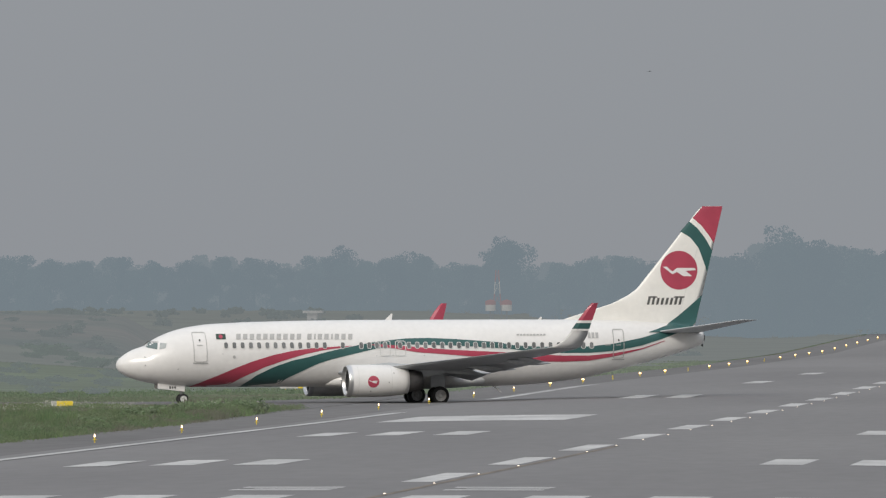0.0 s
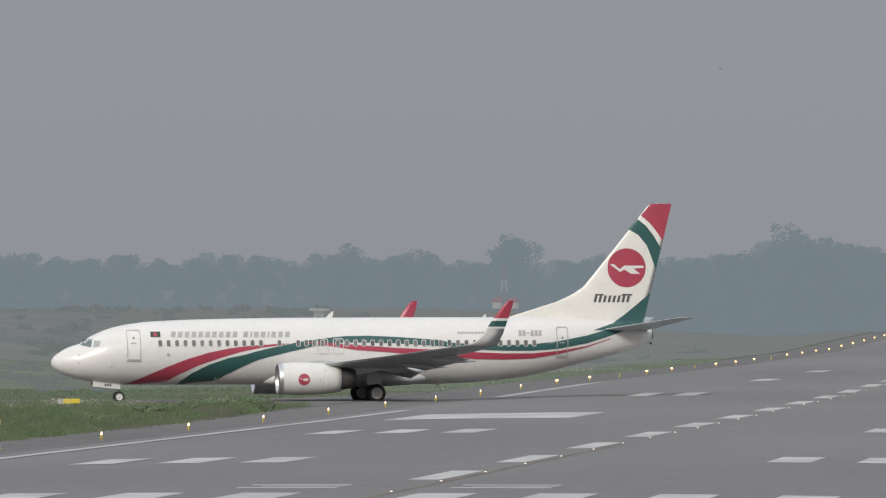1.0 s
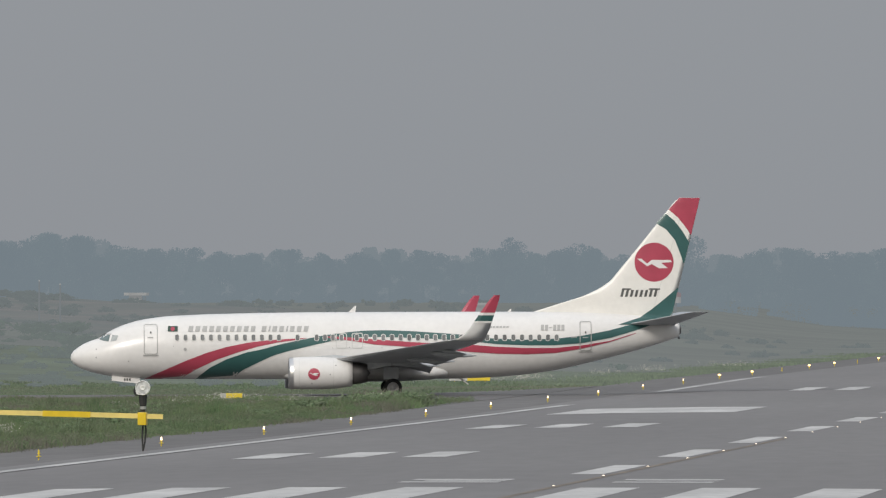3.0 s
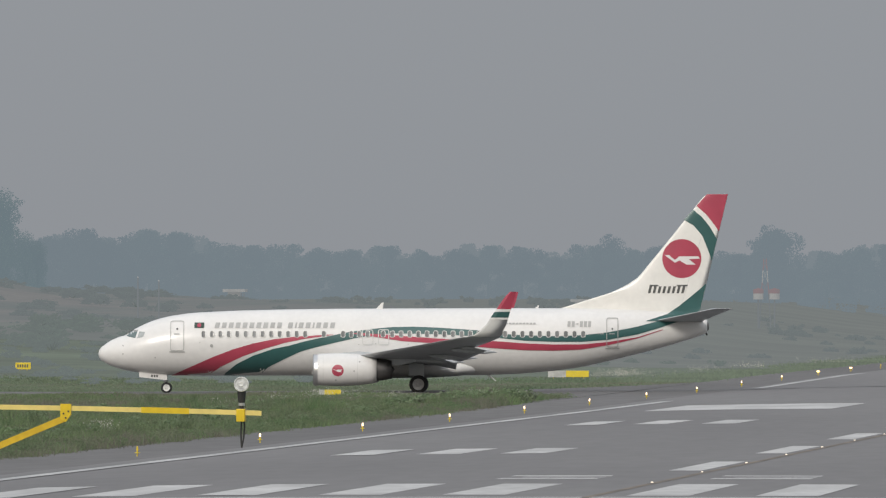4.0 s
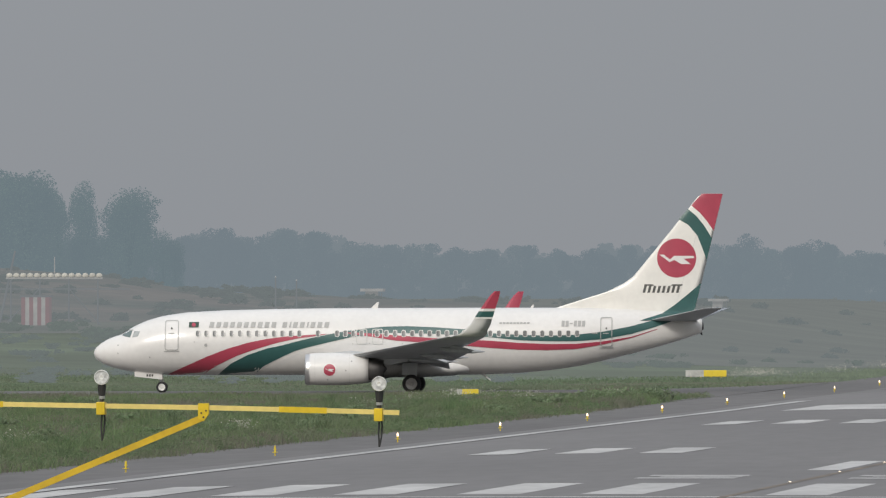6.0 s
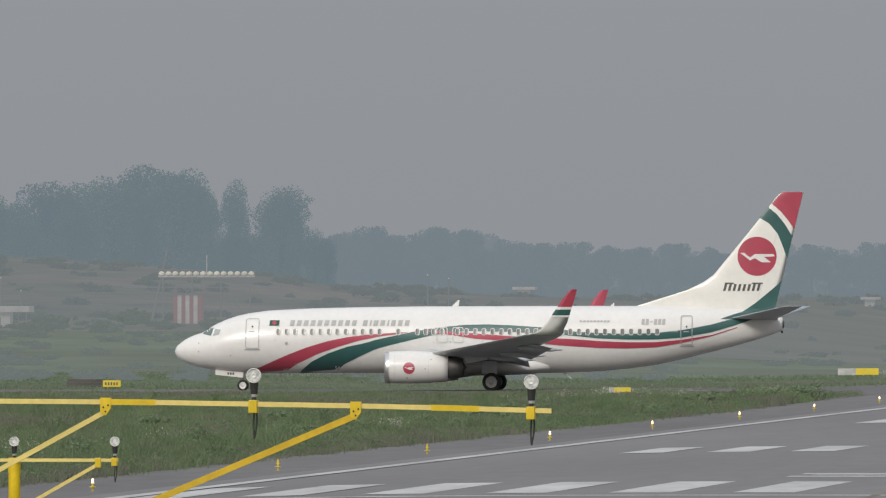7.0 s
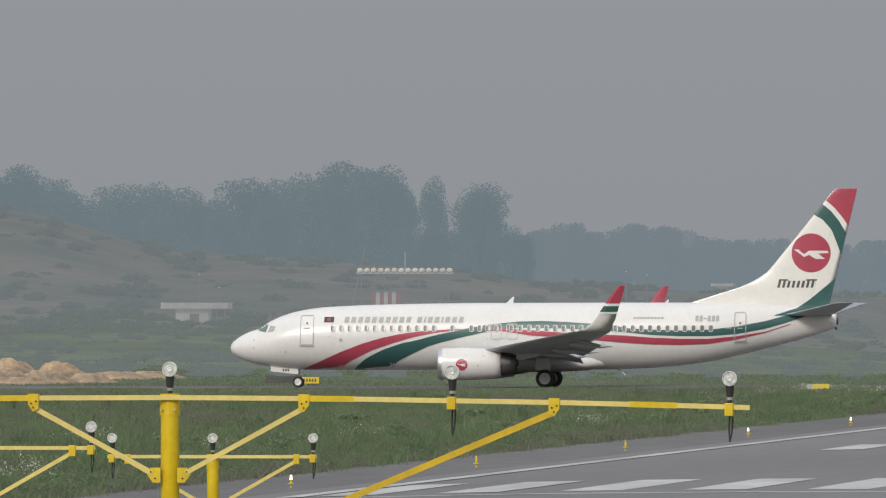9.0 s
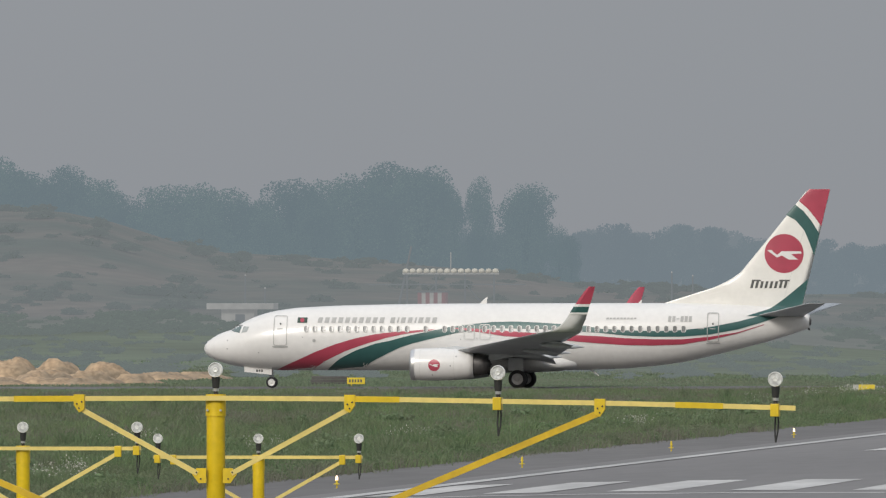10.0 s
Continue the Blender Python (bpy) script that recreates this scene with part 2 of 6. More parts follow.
def lathe(bm, rings, axis="x", seg=32, centre=(0, 0)):
    """Rings of (place on the axis, radius); radius 0 closes to a point."""
    prev = None
    for p, r in rings:
        if r <= 1e-6:
            ring = [bm.verts.new((p, centre[0], centre[1]) if axis == "x" else ((centre[0], centre[1], p) if axis == "z" else (centre[0], p, centre[1])))]
        else:
            ring = []
            for i in range(seg):
                c, s = r * math.cos(2 * math.pi * i / seg), r * math.sin(2 * math.pi * i / seg)
                ring.append(bm.verts.new((p, centre[0] + c, centre[1] + s) if axis == "x" else
                                         ((centre[0] + c, centre[1] + s, p) if axis == "z" else (centre[0] + c, p, centre[1] + s))))
        if prev:
            for i in range(seg):
                j = (i + 1) % seg
                if len(prev) == 1 and len(ring) > 1:
                    bm.faces.new((prev[0], ring[j], ring[i]))
                elif len(ring) == 1 and len(prev) > 1:
                    bm.faces.new((prev[i], prev[j], ring[0]))
                elif len(ring) > 1:
                    bm.faces.new((prev[i], prev[j], ring[j], ring[i]))
        prev = ring
    bmesh.ops.recalc_face_normals(bm, faces=bm.faces)


# ---- ground and runway ----
def smooth(a, b, x):
    k = min(1.0, max(0.0, (x - a) / (b - a)))
    return k * k * (3 - 2 * k)


RISE = ([0, 850, 1046, 1200, 1630, 1990, 2290, 2700, 5000], [0, 0, 0.10, 0.36, 0.5, 0.95, 2.2, 3.6, 6.0])


def level(x, y):
    """Height of the ground: a crowned runway that climbs a little in the distance."""
    z = -0.4 * (min(abs(x), 24) / 24) ** 3
    z += float(np.interp(y, *RISE)) * smooth(-70, -26, x)
    z -= 0.08 * smooth(30, 200, abs(x))
    z += float(np.interp(y, [1090, 1200, 1372, 1600, 2000, 5000], [0, 0.8, 3.8, 5.0, 5.8, 8.0])) * smooth(36, float(np.interp(y, [1200, 1500], [115, 92])), -x)
    return z


def sheet(bm, x0, x1, y0, y1, lift, nx=1, step=15.0, skew=None):
    ny = max(1, round((y1 - y0) / step))
    rows = []
    for j in range(ny + 1):
        y = y0 + (y1 - y0) * j / ny
        row = []
        for i in range(nx + 1):
            x = x0 + (x1 - x0) * i / nx
            row.append(bm.verts.new((x, y, level(x, y) + lift)))
        rows.append(row)
    for j in range(ny):
        for i in range(nx):
            bm.faces.new((rows[j][i], rows[j][i + 1], rows[j + 1][i + 1], rows[j + 1][i]))


def build_ground():
    xs = [-4000, -1500, -700, -400, -250, -180, -130, -100, -80, -70, -60, -52, -46, -40, -35, -30, -27, -24, -12, 0, 12, 24, 30, 45, 70, 120, 250, 600, 1500, 4000]
    ys = [-600, -200, 0, 100, 200, 300, 400] + [420 + 20 * i for i in range(60)] + [1640, 1700, 1800, 1900, 1990, 2100, 2200, 2290, 2400, 2550, 2700, 3000, 3500, 4200, 4960]
    bm = bmesh.new()
    grid = [[bm.verts.new((x, y, level(x, y) - (0.12 if -30 < x < 30 and 300 < y < 2800 else 0.0))) for x in xs] for y in ys]
    for j in range(len(ys) - 1):
        for i in range(len(xs) - 1):
            bm.faces.new((grid[j][i], grid[j][i + 1], grid[j + 1][i + 1], grid[j + 1][i]))
    tagged(part("ground", bm, M_GROUND, None), "flat green airfield grassland reaching to the horizon", "ground", kind="structure")


build_ground()


def build_runway():
    bm = bmesh.new()
    sheet(bm, -22.6, 22.6, 430, 2780, 0.0, nx=8, step=10)
    run = tagged(part("runway", bm, M_ASPHALT, None), "dark grey asphalt runway with worn white markings", "runway", kind="structure")
    bm = bmesh.new()
    sheet(bm, -29.0, -22.6, 430, 2780, -0.01, nx=2, step=10)
    part("shoulder", bm, M_SHOULDER, run, "lighter weathered asphalt shoulder")
    bm = bmesh.new()
    sheet(bm, 22.6, 29.0, 430, 2780, -0.01, nx=2, step=10)
    part("shoulder", bm, M_SHOULDER, run, "lighter weathered asphalt shoulder")

    def mark(name, x0, x1, y0, y1, material=M_MARK, label="", step=5.0):
        b2 = bmesh.new()
        sheet(b2, x0, x1, y0, y1, 0.006, nx=max(1, round(abs(x1 - x0) / 3)), step=step)
        part(name, b2, material, run, label)

    # threshold bars
    for k in range(6):
        mark("threshold_bar", 2.3 + 3.52 * k, 4.02 + 3.52 * k, 454, 483)
        mark("threshold_bar", -2.86 - 3.4 * k, -1.14 - 3.4 * k, 456, 484)
    mark("threshold_line", -22.0, 22.4, 449.0, 450.6)
    # runway designation, kept as plain bars
    for x0, x1 in ((-3.9, -0.9), (2.5, 5.5)):
        mark("designation_bar", x0, x1, 497, 499.6, step=2)
        mark("designation_bar", x0 + 0.5, x1, 501.2, 503.0, M_MARKOLD, step=2)
        mark("designation_bar", x0, x1, 504.6, 507.0, step=2)
    # centreline
    for k in range(20):
        y = 522 + 60 * k
        mark("centreline_dash", 0.0, 1.05, y, y + 30)
    # touchdown zone and aiming point
    for x in (-15.0, -11.95, -9.0, 9.4, 12.55, 15.7):
        mark("touchdown_bar", x, x + 1.55, 583 + 0.25 * (x > 0) * x, 605 + 0.25 * (x > 0) * x)
    for x in (-15.05, -12.03, -9.03, 9.4, 12.4, 15.4):
        mark("touchdown_bar", x, x + 1.5, 728 + 0.4 * (x > 0) * x, 752 + 0.4 * (x > 0) * x)
    mark("aiming_bar", -16.9, -7.5, 831, 875)
    mark("aiming_bar", 8.6, 18.0, 831, 875)
    for x in (-12.5, -9.65, 9.3, 12.3):
        mark("touchdown_bar", x, x + 1.4, 1036, 1068)
    for x in (-9.6, 9.4):
        mark("touchdown_bar", x, x + 1.5, 1192, 1226)
    for x in (-9.9, 9.4):
        mark("touchdown_bar", x, x + 1.5, 1355, 1387)
    # side stripes, broken where the taxiway leaves
    for y0, y1 in ((456, 928), (1062, 1230)):
        mark("side_stripe", -21.0 if y0 < 900 else -22.0, -20.2 if y0 < 900 else -21.2, y0, y1, M_MARKOLD, "worn white side stripe", step=10)
    mark("side_stripe", 21.4, 22.2, 456, 2700, M_MARKOLD, "worn white side stripe", step=10)
    mark("taxi_line", 1.3, 1.55, 440, 665, M_MARKYEL, "faded yellow guide line")
    # a darker band across the asphalt, level with the taxiway
    for y, x0, x1 in ((1044, -22, -7.4),):
        mark("tyre_smear", x0, x1, y, y + 4, M_DARKBAND, "darker band across the asphalt")
    return run


RUNWAY = build_runway()


def build_taxiway():
    """A taxiway that leaves the runway at a right angle, with rounded corners of grass."""
    bm = bmesh.new()
    prev = None
    for x in [-29.0 - 0.8 * i for i in range(16)] + [-42 - 6 * i for i in range(40)]:
        flare = max(0.0, 1 - (-29 - x) / 12.0) ** 2.2
        near = 1031 - 96 * flare
        far = 1060 + 78 * flare
        row = [bm.verts.new((x, near + (far - near) * j / 6, level(x, near + (far - near) * j / 6) + 0.005)) for j in range(7)]
        if prev:
            for j in range(6):
                bm.faces.new((prev[j], prev[j + 1], row[j + 1], row[j]))
        prev = row
    taxi = tagged(part("taxiway", bm, M_SHOULDER, None), "grey asphalt taxiway leaving the runway at a right angle", "taxiway", kind="structure")
    return taxi


build_taxiway()


# ---- the aeroplane: x runs aft from the nose, y to its right, z up from the ground ----
BODY = [(-0.25, 2.49, 2.47, 0.01), (-0.19, 2.70, 2.27, 0.21), (-0.05, 2.90, 2.08, 0.42), (0.35, 3.20, 1.82, 0.72), (0.7, 3.40, 1.68, 0.9), (1.1, 3.56, 1.55, 1.07),
        (1.55, 3.68, 1.44, 1.24), (1.8, 3.88, 1.39, 1.33), (2.3, 4.18, 1.31, 1.46), (3.0, 4.50, 1.23, 1.61), (3.7, 4.73, 1.17, 1.71),
        (4.4, 4.89, 1.14, 1.78), (5.7, 5.07, 1.12, 1.85), (8.2, 5.20, 1.12, 1.88), (11.5, 5.28, 1.12, 1.88), (15.0, 5.33, 1.12, 1.88), (24.0, 5.36, 1.14, 1.88), (26.5, 5.36, 1.24, 1.87), (28.5, 5.36, 1.42, 1.83),
        (30.2, 5.35, 1.65, 1.74), (32.0, 5.32, 2.06, 1.57), (33.7, 5.26, 2.48, 1.33), (35.5, 5.14, 2.95, 0.98), (36.8, 5.0, 3.34, 0.66),
        (37.5, 4.85, 3.57, 0.45), (38.1, 4.62, 3.80, 0.28)]
BX = -0.25 + np.linspace(0, 1, 260) ** 1.6 * 38.35
BT, BB, BW = (np.interp(BX, [b[0] for b in BODY], [b[i] for b in BODY]) for i in (1, 2, 3))
for arr in (BT, BB, BW):
    for _ in range(6):
        arr[12:-1] = 0.25 * arr[11:-2] + 0.5 * arr[12:-1] + 0.25 * arr[13:]


def side(x, z, lift=0.008):
    """Half width of the body at x and z."""
    t, b, w = (float(np.interp(x, BX, a)) for a in (BT, BB, BW))
    k = (z - (t + b) / 2) / ((t - b) / 2)
    k = max(-0.995, min(0.995, k))
    return (w + lift) * math.sqrt(1 - k * k) + lift


FIN_LE = ([5.0, 5.36, 6.36, 6.85, 7.3, 9.43, 11.55, 12.3, 12.54], [28.0, 28.9, 32.1, 33.1, 33.75, 35.5, 37.2, 37.78, 38.1])
FIN_TE = ([5.0, 12.54], [37.6, 39.42])


def fin_side(x, z, lift=0.006):
    a = max(float(np.interp(z, *FIN_LE)), float(np.interp(z, *FIN_TE)) - 5.6)
    b = float(np.interp(z, *FIN_TE))
    k = min(1.0, max(0.0, (x - a) / (b - a)))
    return 0.05 * (b - a) * 2.6 * (math.sqrt(k) * 0.85 - 0.85 * k + 0.25 * k * (1 - k)) * 0.8 + 0.03 + lift


def band(bm, top, low, where, sign, n=90, rows=6):
    """A painted band between two curves of (x, z), laid on the skin."""
    x0 = min(top[0][0], low[0][0])
    x1 = max(top[-1][0], low[-1][0])
    prev = None
    for i in range(n + 1):
        x = x0 + (x1 - x0) * i / n
        zt = float(np.interp(x, [p[0] for p in top], [p[1] for p in top]))
        zl = float(np.interp(x, [p[0] for p in low], [p[1] for p in low]))
        zl = min(zl, zt)
        col = []
        for j in range(rows + 1):
            z = zl + (zt - zl) * j / rows
            col.append(bm.verts.new((x, sign * where(x, z), z)))
        if prev:
            for j in range(rows):
                bm.faces.new((prev[j], col[j], col[j + 1], prev[j + 1]) if sign < 0 else (prev[j], prev[j + 1], col[j + 1], col[j]))
        prev = col


def flat_patch(bm, pts, where, sign, cuts=0):
    """A painted patch with that outline, laid on the skin."""
    vs = [bm.verts.new((x, 0, z)) for x, z in pts]
    f = bm.faces.new(vs)
    bmesh.ops.triangulate(bm, faces=[f])
    for _ in range(cuts):
        bmesh.ops.subdivide_edges(bm, edges=list(bm.edges), cuts=1, use_grid_fill=True)
    for v in bm.verts:
        if v.co.y == 0:
            v.co.y = sign * where(v.co.x, v.co.z)


def rounded(x0, x1, z0, z1, r, n=4):
    pts = []
    for cx, cz, a in ((x1 - r, z1 - r, 0), (x0 + r, z1 - r, 90), (x0 + r, z0 + r, 180), (x1 - r, z0 + r, 270)):
        for i in range(n + 1):
            t = radians(a + 90 * i / n)
            pts.append((cx + r * math.cos(t), cz + r * math.sin(t)))
    return pts


def outline(bm, x0, x1, z0, z1, r, w, where, sign):
    """A thin line round a door, w wide."""
    a, b = rounded(x0, x1, z0, z1, r), rounded(x0 + w, x1 - w, z0 + w, z1 - w, max(0.01, r - w))
    dense_a, dense_b = [], []
    for pts, dense in ((a, dense_a), (b, dense_b)):
        for i in range(len(pts)):
            p, q = pts[i], pts[(i + 1) % len(pts)]
            m = 5 if math.dist(p, q) > 0.3 else 1
            for k in range(m):
                dense.append((p[0] + (q[0] - p[0]) * k / m, p[1] + (q[1] - p[1]) * k / m))
    n = min(len(dense_a), len(dense_b))
    va = [bm.verts.new((x, sign * where(x, z), z)) for x, z in dense_a[:n]]
    vb = [bm.verts.new((x, sign * where(x, z), z)) for x, z in dense_b[:n]]
    for i in range(n):
        j = (i + 1) % n
        bm.faces.new((va[i], va[j], vb[j], vb[i]))


def wing_mesh(bm, stations, sign, n=12):
    """stations: (y, leading x, trailing x, z, thickness, twist drop of the trailing edge)."""
    rings = []
    for y, le, te, z, th, drop in stations:
        ring = []
        for up in (1, -1):
            ks = range(n + 1) if up > 0 else range(n - 1, 0, -1)
            for i in ks:
                k = (i / n) ** 1.5
                h = th * (te - le) * 2.6 * (math.sqrt(k) - k) * 0.5 if k < 1 else 0.0
                h = h * (1.0 if up > 0 else 0.7)
                ring.append(bm.verts.new((le + (te - le) * k, sign * y, z + up * h - drop * k)))
        rings.append(ring)
    m = len(rings[0])
    for a, b in zip(rings, rings[1:]):
        for i in range(m):
            j = (i + 1) % m
            bm.faces.new((a[i], a[j], b[j], b[i]))
    bm.faces.new(rings[-1])
    bm.faces.new(list(reversed(rings[0])))
    bmesh.ops.recalc_face_normals(bm, faces=bm.faces)


def build_airliner():
    jet = empty("airliner", pose(0, 0, 0), "white twin-engine airliner with crimson and green swooshes, taxiing", "airplane")
    # body skin
    bm = bmesh.new()
    seg = 48
    prev = None
    for x, t, b, w in zip(BX, BT, BB, BW):
        ring = [bm.verts.new((x, w * math.sin(2 * math.pi * i / seg), (t + b) / 2 + (t - b) / 2 * math.cos(2 * math.pi * i / seg))) for i in range(seg)]
        if prev:
            for i in range(seg):
                j = (i + 1) % seg
                bm.faces.new((prev[i], prev[j], ring[j], ring[i]))
        prev = ring
    bm.faces.new(prev)
    bmesh.ops.recalc_face_normals(bm, faces=bm.faces)
    body = part("fuselage", bm, M_WHITE, jet, "glossy white fuselage", smooth=True)
    bm = bmesh.new()
    lathe(bm, [(38.05, 0.28), (38.18, 0.24), (38.2, 0.16), (38.0, 0.12), (38.0, 0)], centre=(0, 4.21), seg=20)
    part("exhaust_cone", bm, M_NOZZLE, body, smooth=True)

    # belly fairing at the wing root
    bm = bmesh.new()
    prev = None
    for x, hw, zb, zt in ((12.6, 0.3, 1.3, 1.5), (13.6, 1.2, 1.08, 1.9), (15.0, 1.75, 0.98, 2.3), (17.5, 2.0, 0.95, 2.4), (20.5, 2.02, 0.98, 2.3), (22.4, 1.75, 1.08, 2.1), (23.4, 1.2, 1.25, 1.9), (23.9, 0.3, 1.5, 1.7)):
        ring = []
        for i in range(24):
            a = 2 * math.pi * i / 24
            ring.append(bm.verts.new((x, hw * math.copysign(abs(math.cos(a)) ** 0.7, math.cos(a)), (zb + zt) / 2 + (zt - zb) / 2 * math.copysign(abs(math.sin(a)) ** 0.8, math.sin(a)))))
        if prev:
            for i in range(24):
                bm.faces.new((prev[i], prev[(i + 1) % 24], ring[(i + 1) % 24], ring[i]))
        else:
            bm.faces.new(ring)
        prev = ring
    bm.faces.new(prev)
    bmesh.ops.recalc_face_normals(bm, faces=bm.faces)
    part("belly_fairing", bm, M_WHITE, jet, smooth=True)

    RED1_T = [(4.4, 1.14), (5.68, 1.70), (6.97, 2.27), (8.25, 2.76), (9.54, 3.14), (10.8, 3.40), (12.1, 3.56), (13.9, 3.68), (14.6, 3.71)]
    RED1_L = [(4.4, 1.125), (6.65, 1.13), (7.6, 1.72), (8.9, 2.34), (10.2, 2.79), (11.5, 3.17), (12.75, 3.43), (14.0, 3.59), (14.6, 3.70)]
    GRN_T = [(7.6, 1.125), (8.5, 1.85), (9.54, 2.37), (10.8, 2.80), (11.8, 3.0), (12.5, 3.2), (13.2, 3.37), (14.63, 3.67), (15.34, 3.82), (16.04, 3.93), (16.75, 4.03), (18.2, 4.17), (19.6, 4.2),
             (21.3, 4.13), (22.8, 4.03), (24.2, 3.93), (25.0, 3.75), (26.6, 3.66), (28.4, 3.6), (30.2, 3.66), (31.9, 3.85), (33.7, 4.2), (35.1, 4.58), (36.2, 4.62)]
    GRN_L = [(7.6, 1.12), (9.92, 1.13), (10.5, 1.66), (11.8, 2.3), (12.5, 2.62), (13.2, 2.83), (14.63, 3.18), (16.04, 3.5), (17.45, 3.70), (18.2, 3.78), (19.6, 3.76), (21.3, 3.72),
             (22.8, 3.64), (24.9, 3.5), (26.6, 3.32), (28.4, 3.25), (30.2, 3.25), (31.9, 3.38), (33.7, 3.71), (35.1, 4.12), (36.2, 4.5)]
    RED2_T = [(15.6, 3.8), (16.4, 3.80), (18.2, 3.68), (19.6, 3.57), (21.0, 3.46), (22.8, 3.37), (24.9, 3.28), (26.6, 3.15), (28.4, 3.08), (30.2, 3.08), (31.9, 3.24), (33.7, 3.53), (35.3, 4.03)]
    RED2_L = [(15.6, 3.79), (16.4, 3.66), (17.45, 3.52), (18.9, 3.29), (20.3, 3.2), (22.4, 3.04), (24.9, 2.83), (26.6, 2.72), (28.4, 2.69), (30.2, 2.76), (31.9, 3.04), (33.7, 3.46), (35.3, 3.99)]

    for s in (-1, 1):
        bm = bmesh.new()
        band(bm, RED1_T, RED1_L, lambda x, z: side(x, z, 0.010), s)
        part("red_swoosh", bm, M_RED, body, "crimson swoosh", smooth=True)
        bm = bmesh.new()
        band(bm, GRN_T, GRN_L, lambda x, z: side(x, z, 0.014), s, n=160)
        part("green_swoosh", bm, M_GREEN, body, "bottle-green swoosh", smooth=True)
        bm = bmesh.new()
        band(bm, RED2_T, RED2_L, lambda x, z: side(x, z, 0.018), s, n=130)
        part("red_stripe", bm, M_RED, body, "crimson stripe", smooth=True)

        # cabin windows, each a dull pane in a pale surround
        places = [6.43 + 0.533 * i for i in range(13)] + [14.0, 15.2, 15.72, 16.22, 16.75, 17.72] + [18.3 + 0.545 * i for i in range(23)]
        for x in places:
            bm = bmesh.new()
            flat_patch(bm, rounded(x - 0.15, x + 0.15, 3.52, 3.95, 0.11), lambda a, c: side(a, c, 0.022), s)
            flat = part("window", bm, M_RING, body)
            bm = bmesh.new()
            flat_patch(bm, rounded(x - 0.118, x + 0.118, 3.55, 3.92, 0.085), lambda a, c: side(a, c, 0.026), s)
            part("pane", bm, M_WINDOW, flat)

        # doors and exits
        for x0, x1, z0, z1, w, m in ((4.34, 5.20, 2.68, 4.58, 0.035, M_LINE), (31.75, 32.5, 2.9, 4.77, 0.05, M_LINE), (16.4, 17.1, 3.05, 4.03, 0.05, M_SOFTLINE), (17.4, 18.1, 3.05, 4.03, 0.05, M_SOFTLINE)):
            bm = bmesh.new()
            outline(bm, x0, x1, z0, z1, 0.14, w, lambda a, c: side(a, c, 0.03), s)
            door = part("door", bm, m, body)
            if z1 > 4.5:
                bm = bmesh.new()
                flat_patch(bm, rounded((x0 + x1) / 2 - 0.05, (x0 + x1) / 2 + 0.05, 4.0, 4.12, 0.03), lambda a, c: side(a, c, 0.03), s)
                part("door_window", bm, M_LETTER, door)
                bm = bmesh.new()
                flat_patch(bm, rounded((x0 + x1) / 2 - 0.2, (x0 + x1) / 2 + 0.15, 3.72, 3.77, 0.02), lambda a, c: side(a, c, 0.03), s)
                part("door_handle", bm, M_LINE, door)
                bm = bmesh.new()
                flat_patch(bm, rounded(x0 - 0.06, x1 + 0.06, z0 - 0.10, z0 - 0.04, 0.02), lambda a, c: side(a, c, 0.03), s)
                part("door_sill", bm, M_LINE, door)
        # flag
        bm = bmesh.new()
        flat_patch(bm, [(5.84, 4.12), (6.46, 4.12), (6.48, 4.46), (5.86, 4.46)], lambda a, c: side(a, c, 0.02), s, cuts=1)
        flag = part("flag", bm, M_FLAGGREEN, body, "small dark green flag with a red disc")
        bm = bmesh.new()
        flat_patch(bm, [(6.15 + 0.13 * math.cos(a * 0.3927), 4.29 + 0.13 * math.sin(a * 0.3927)) for a in range(16)], lambda a, c: side(a, c, 0.025), s)
        part("flag_disc", bm, M_RED, flag)
        # the airline's name, as plain letter-sized shapes
        x = 7.12
        for word in (10, 8):
            for i in range(word):
                w = 0.32 if not (word == 8 and i in (1, 4)) else 0.12
                bm = bmesh.new()
                flat_patch(bm, [(x, 4.12), (x + w * 0.86, 4.12), (x + w * 0.86 + 0.07, 4.46), (x + 0.07, 4.46)], lambda a, c: side(a, c, 0.02), s)
                part("lettering", bm, M_NAMEBAR, body)
                x += w + 0.115
            x += 0.25
        for x0, x1, z0, z1, n in ((29.3, 30.85, 4.19, 4.54, 6), (25.4, 27.35, 4.35, 4.45, 9), (31.2, 31.6, 3.72, 3.8, 3)):
            step = (x1 - x0) / n
            for i in range(n):
                bm = bmesh.new()
                flat_patch(bm, [(x0 + step * i, z0), (x0 + step * (i + 0.72), z0), (x0 + step * (i + 0.8), z1), (x0 + step * (i + 0.08), z1)] if not (n == 6 and i == 2) else
                           [(x0 + step * i, 4.34), (x0 + step * (i + 0.72), 4.34), (x0 + step * (i + 0.8), 4.40), (x0 + step * (i + 0.08), 4.40)], lambda a, c: side(a, c, 0.02), s)
                part("marking_bar", bm, M_LINE, body)
        # cockpit glazing; the side pane's pale tone is a painted sky reflection
        for pts, m, label in (([(1.55, 3.63), (1.72, 3.56), (2.12, 3.48), (2.24, 3.90), (1.84, 3.94)], M_COCKPIT, "dark cockpit window"),
                              ([(2.25, 3.48), (2.62, 3.55), (2.74, 3.87), (2.37, 3.90)], M_COCKPITSIDE, "cockpit side window with its sky reflection painted pale")):
            bm = bmesh.new()
            flat_patch(bm, pts, lambda a, c: side(a, c, 0.012), s, cuts=2)
            part("cockpit_window", bm, m, body, label, smooth=True)
        bm = bmesh.new()
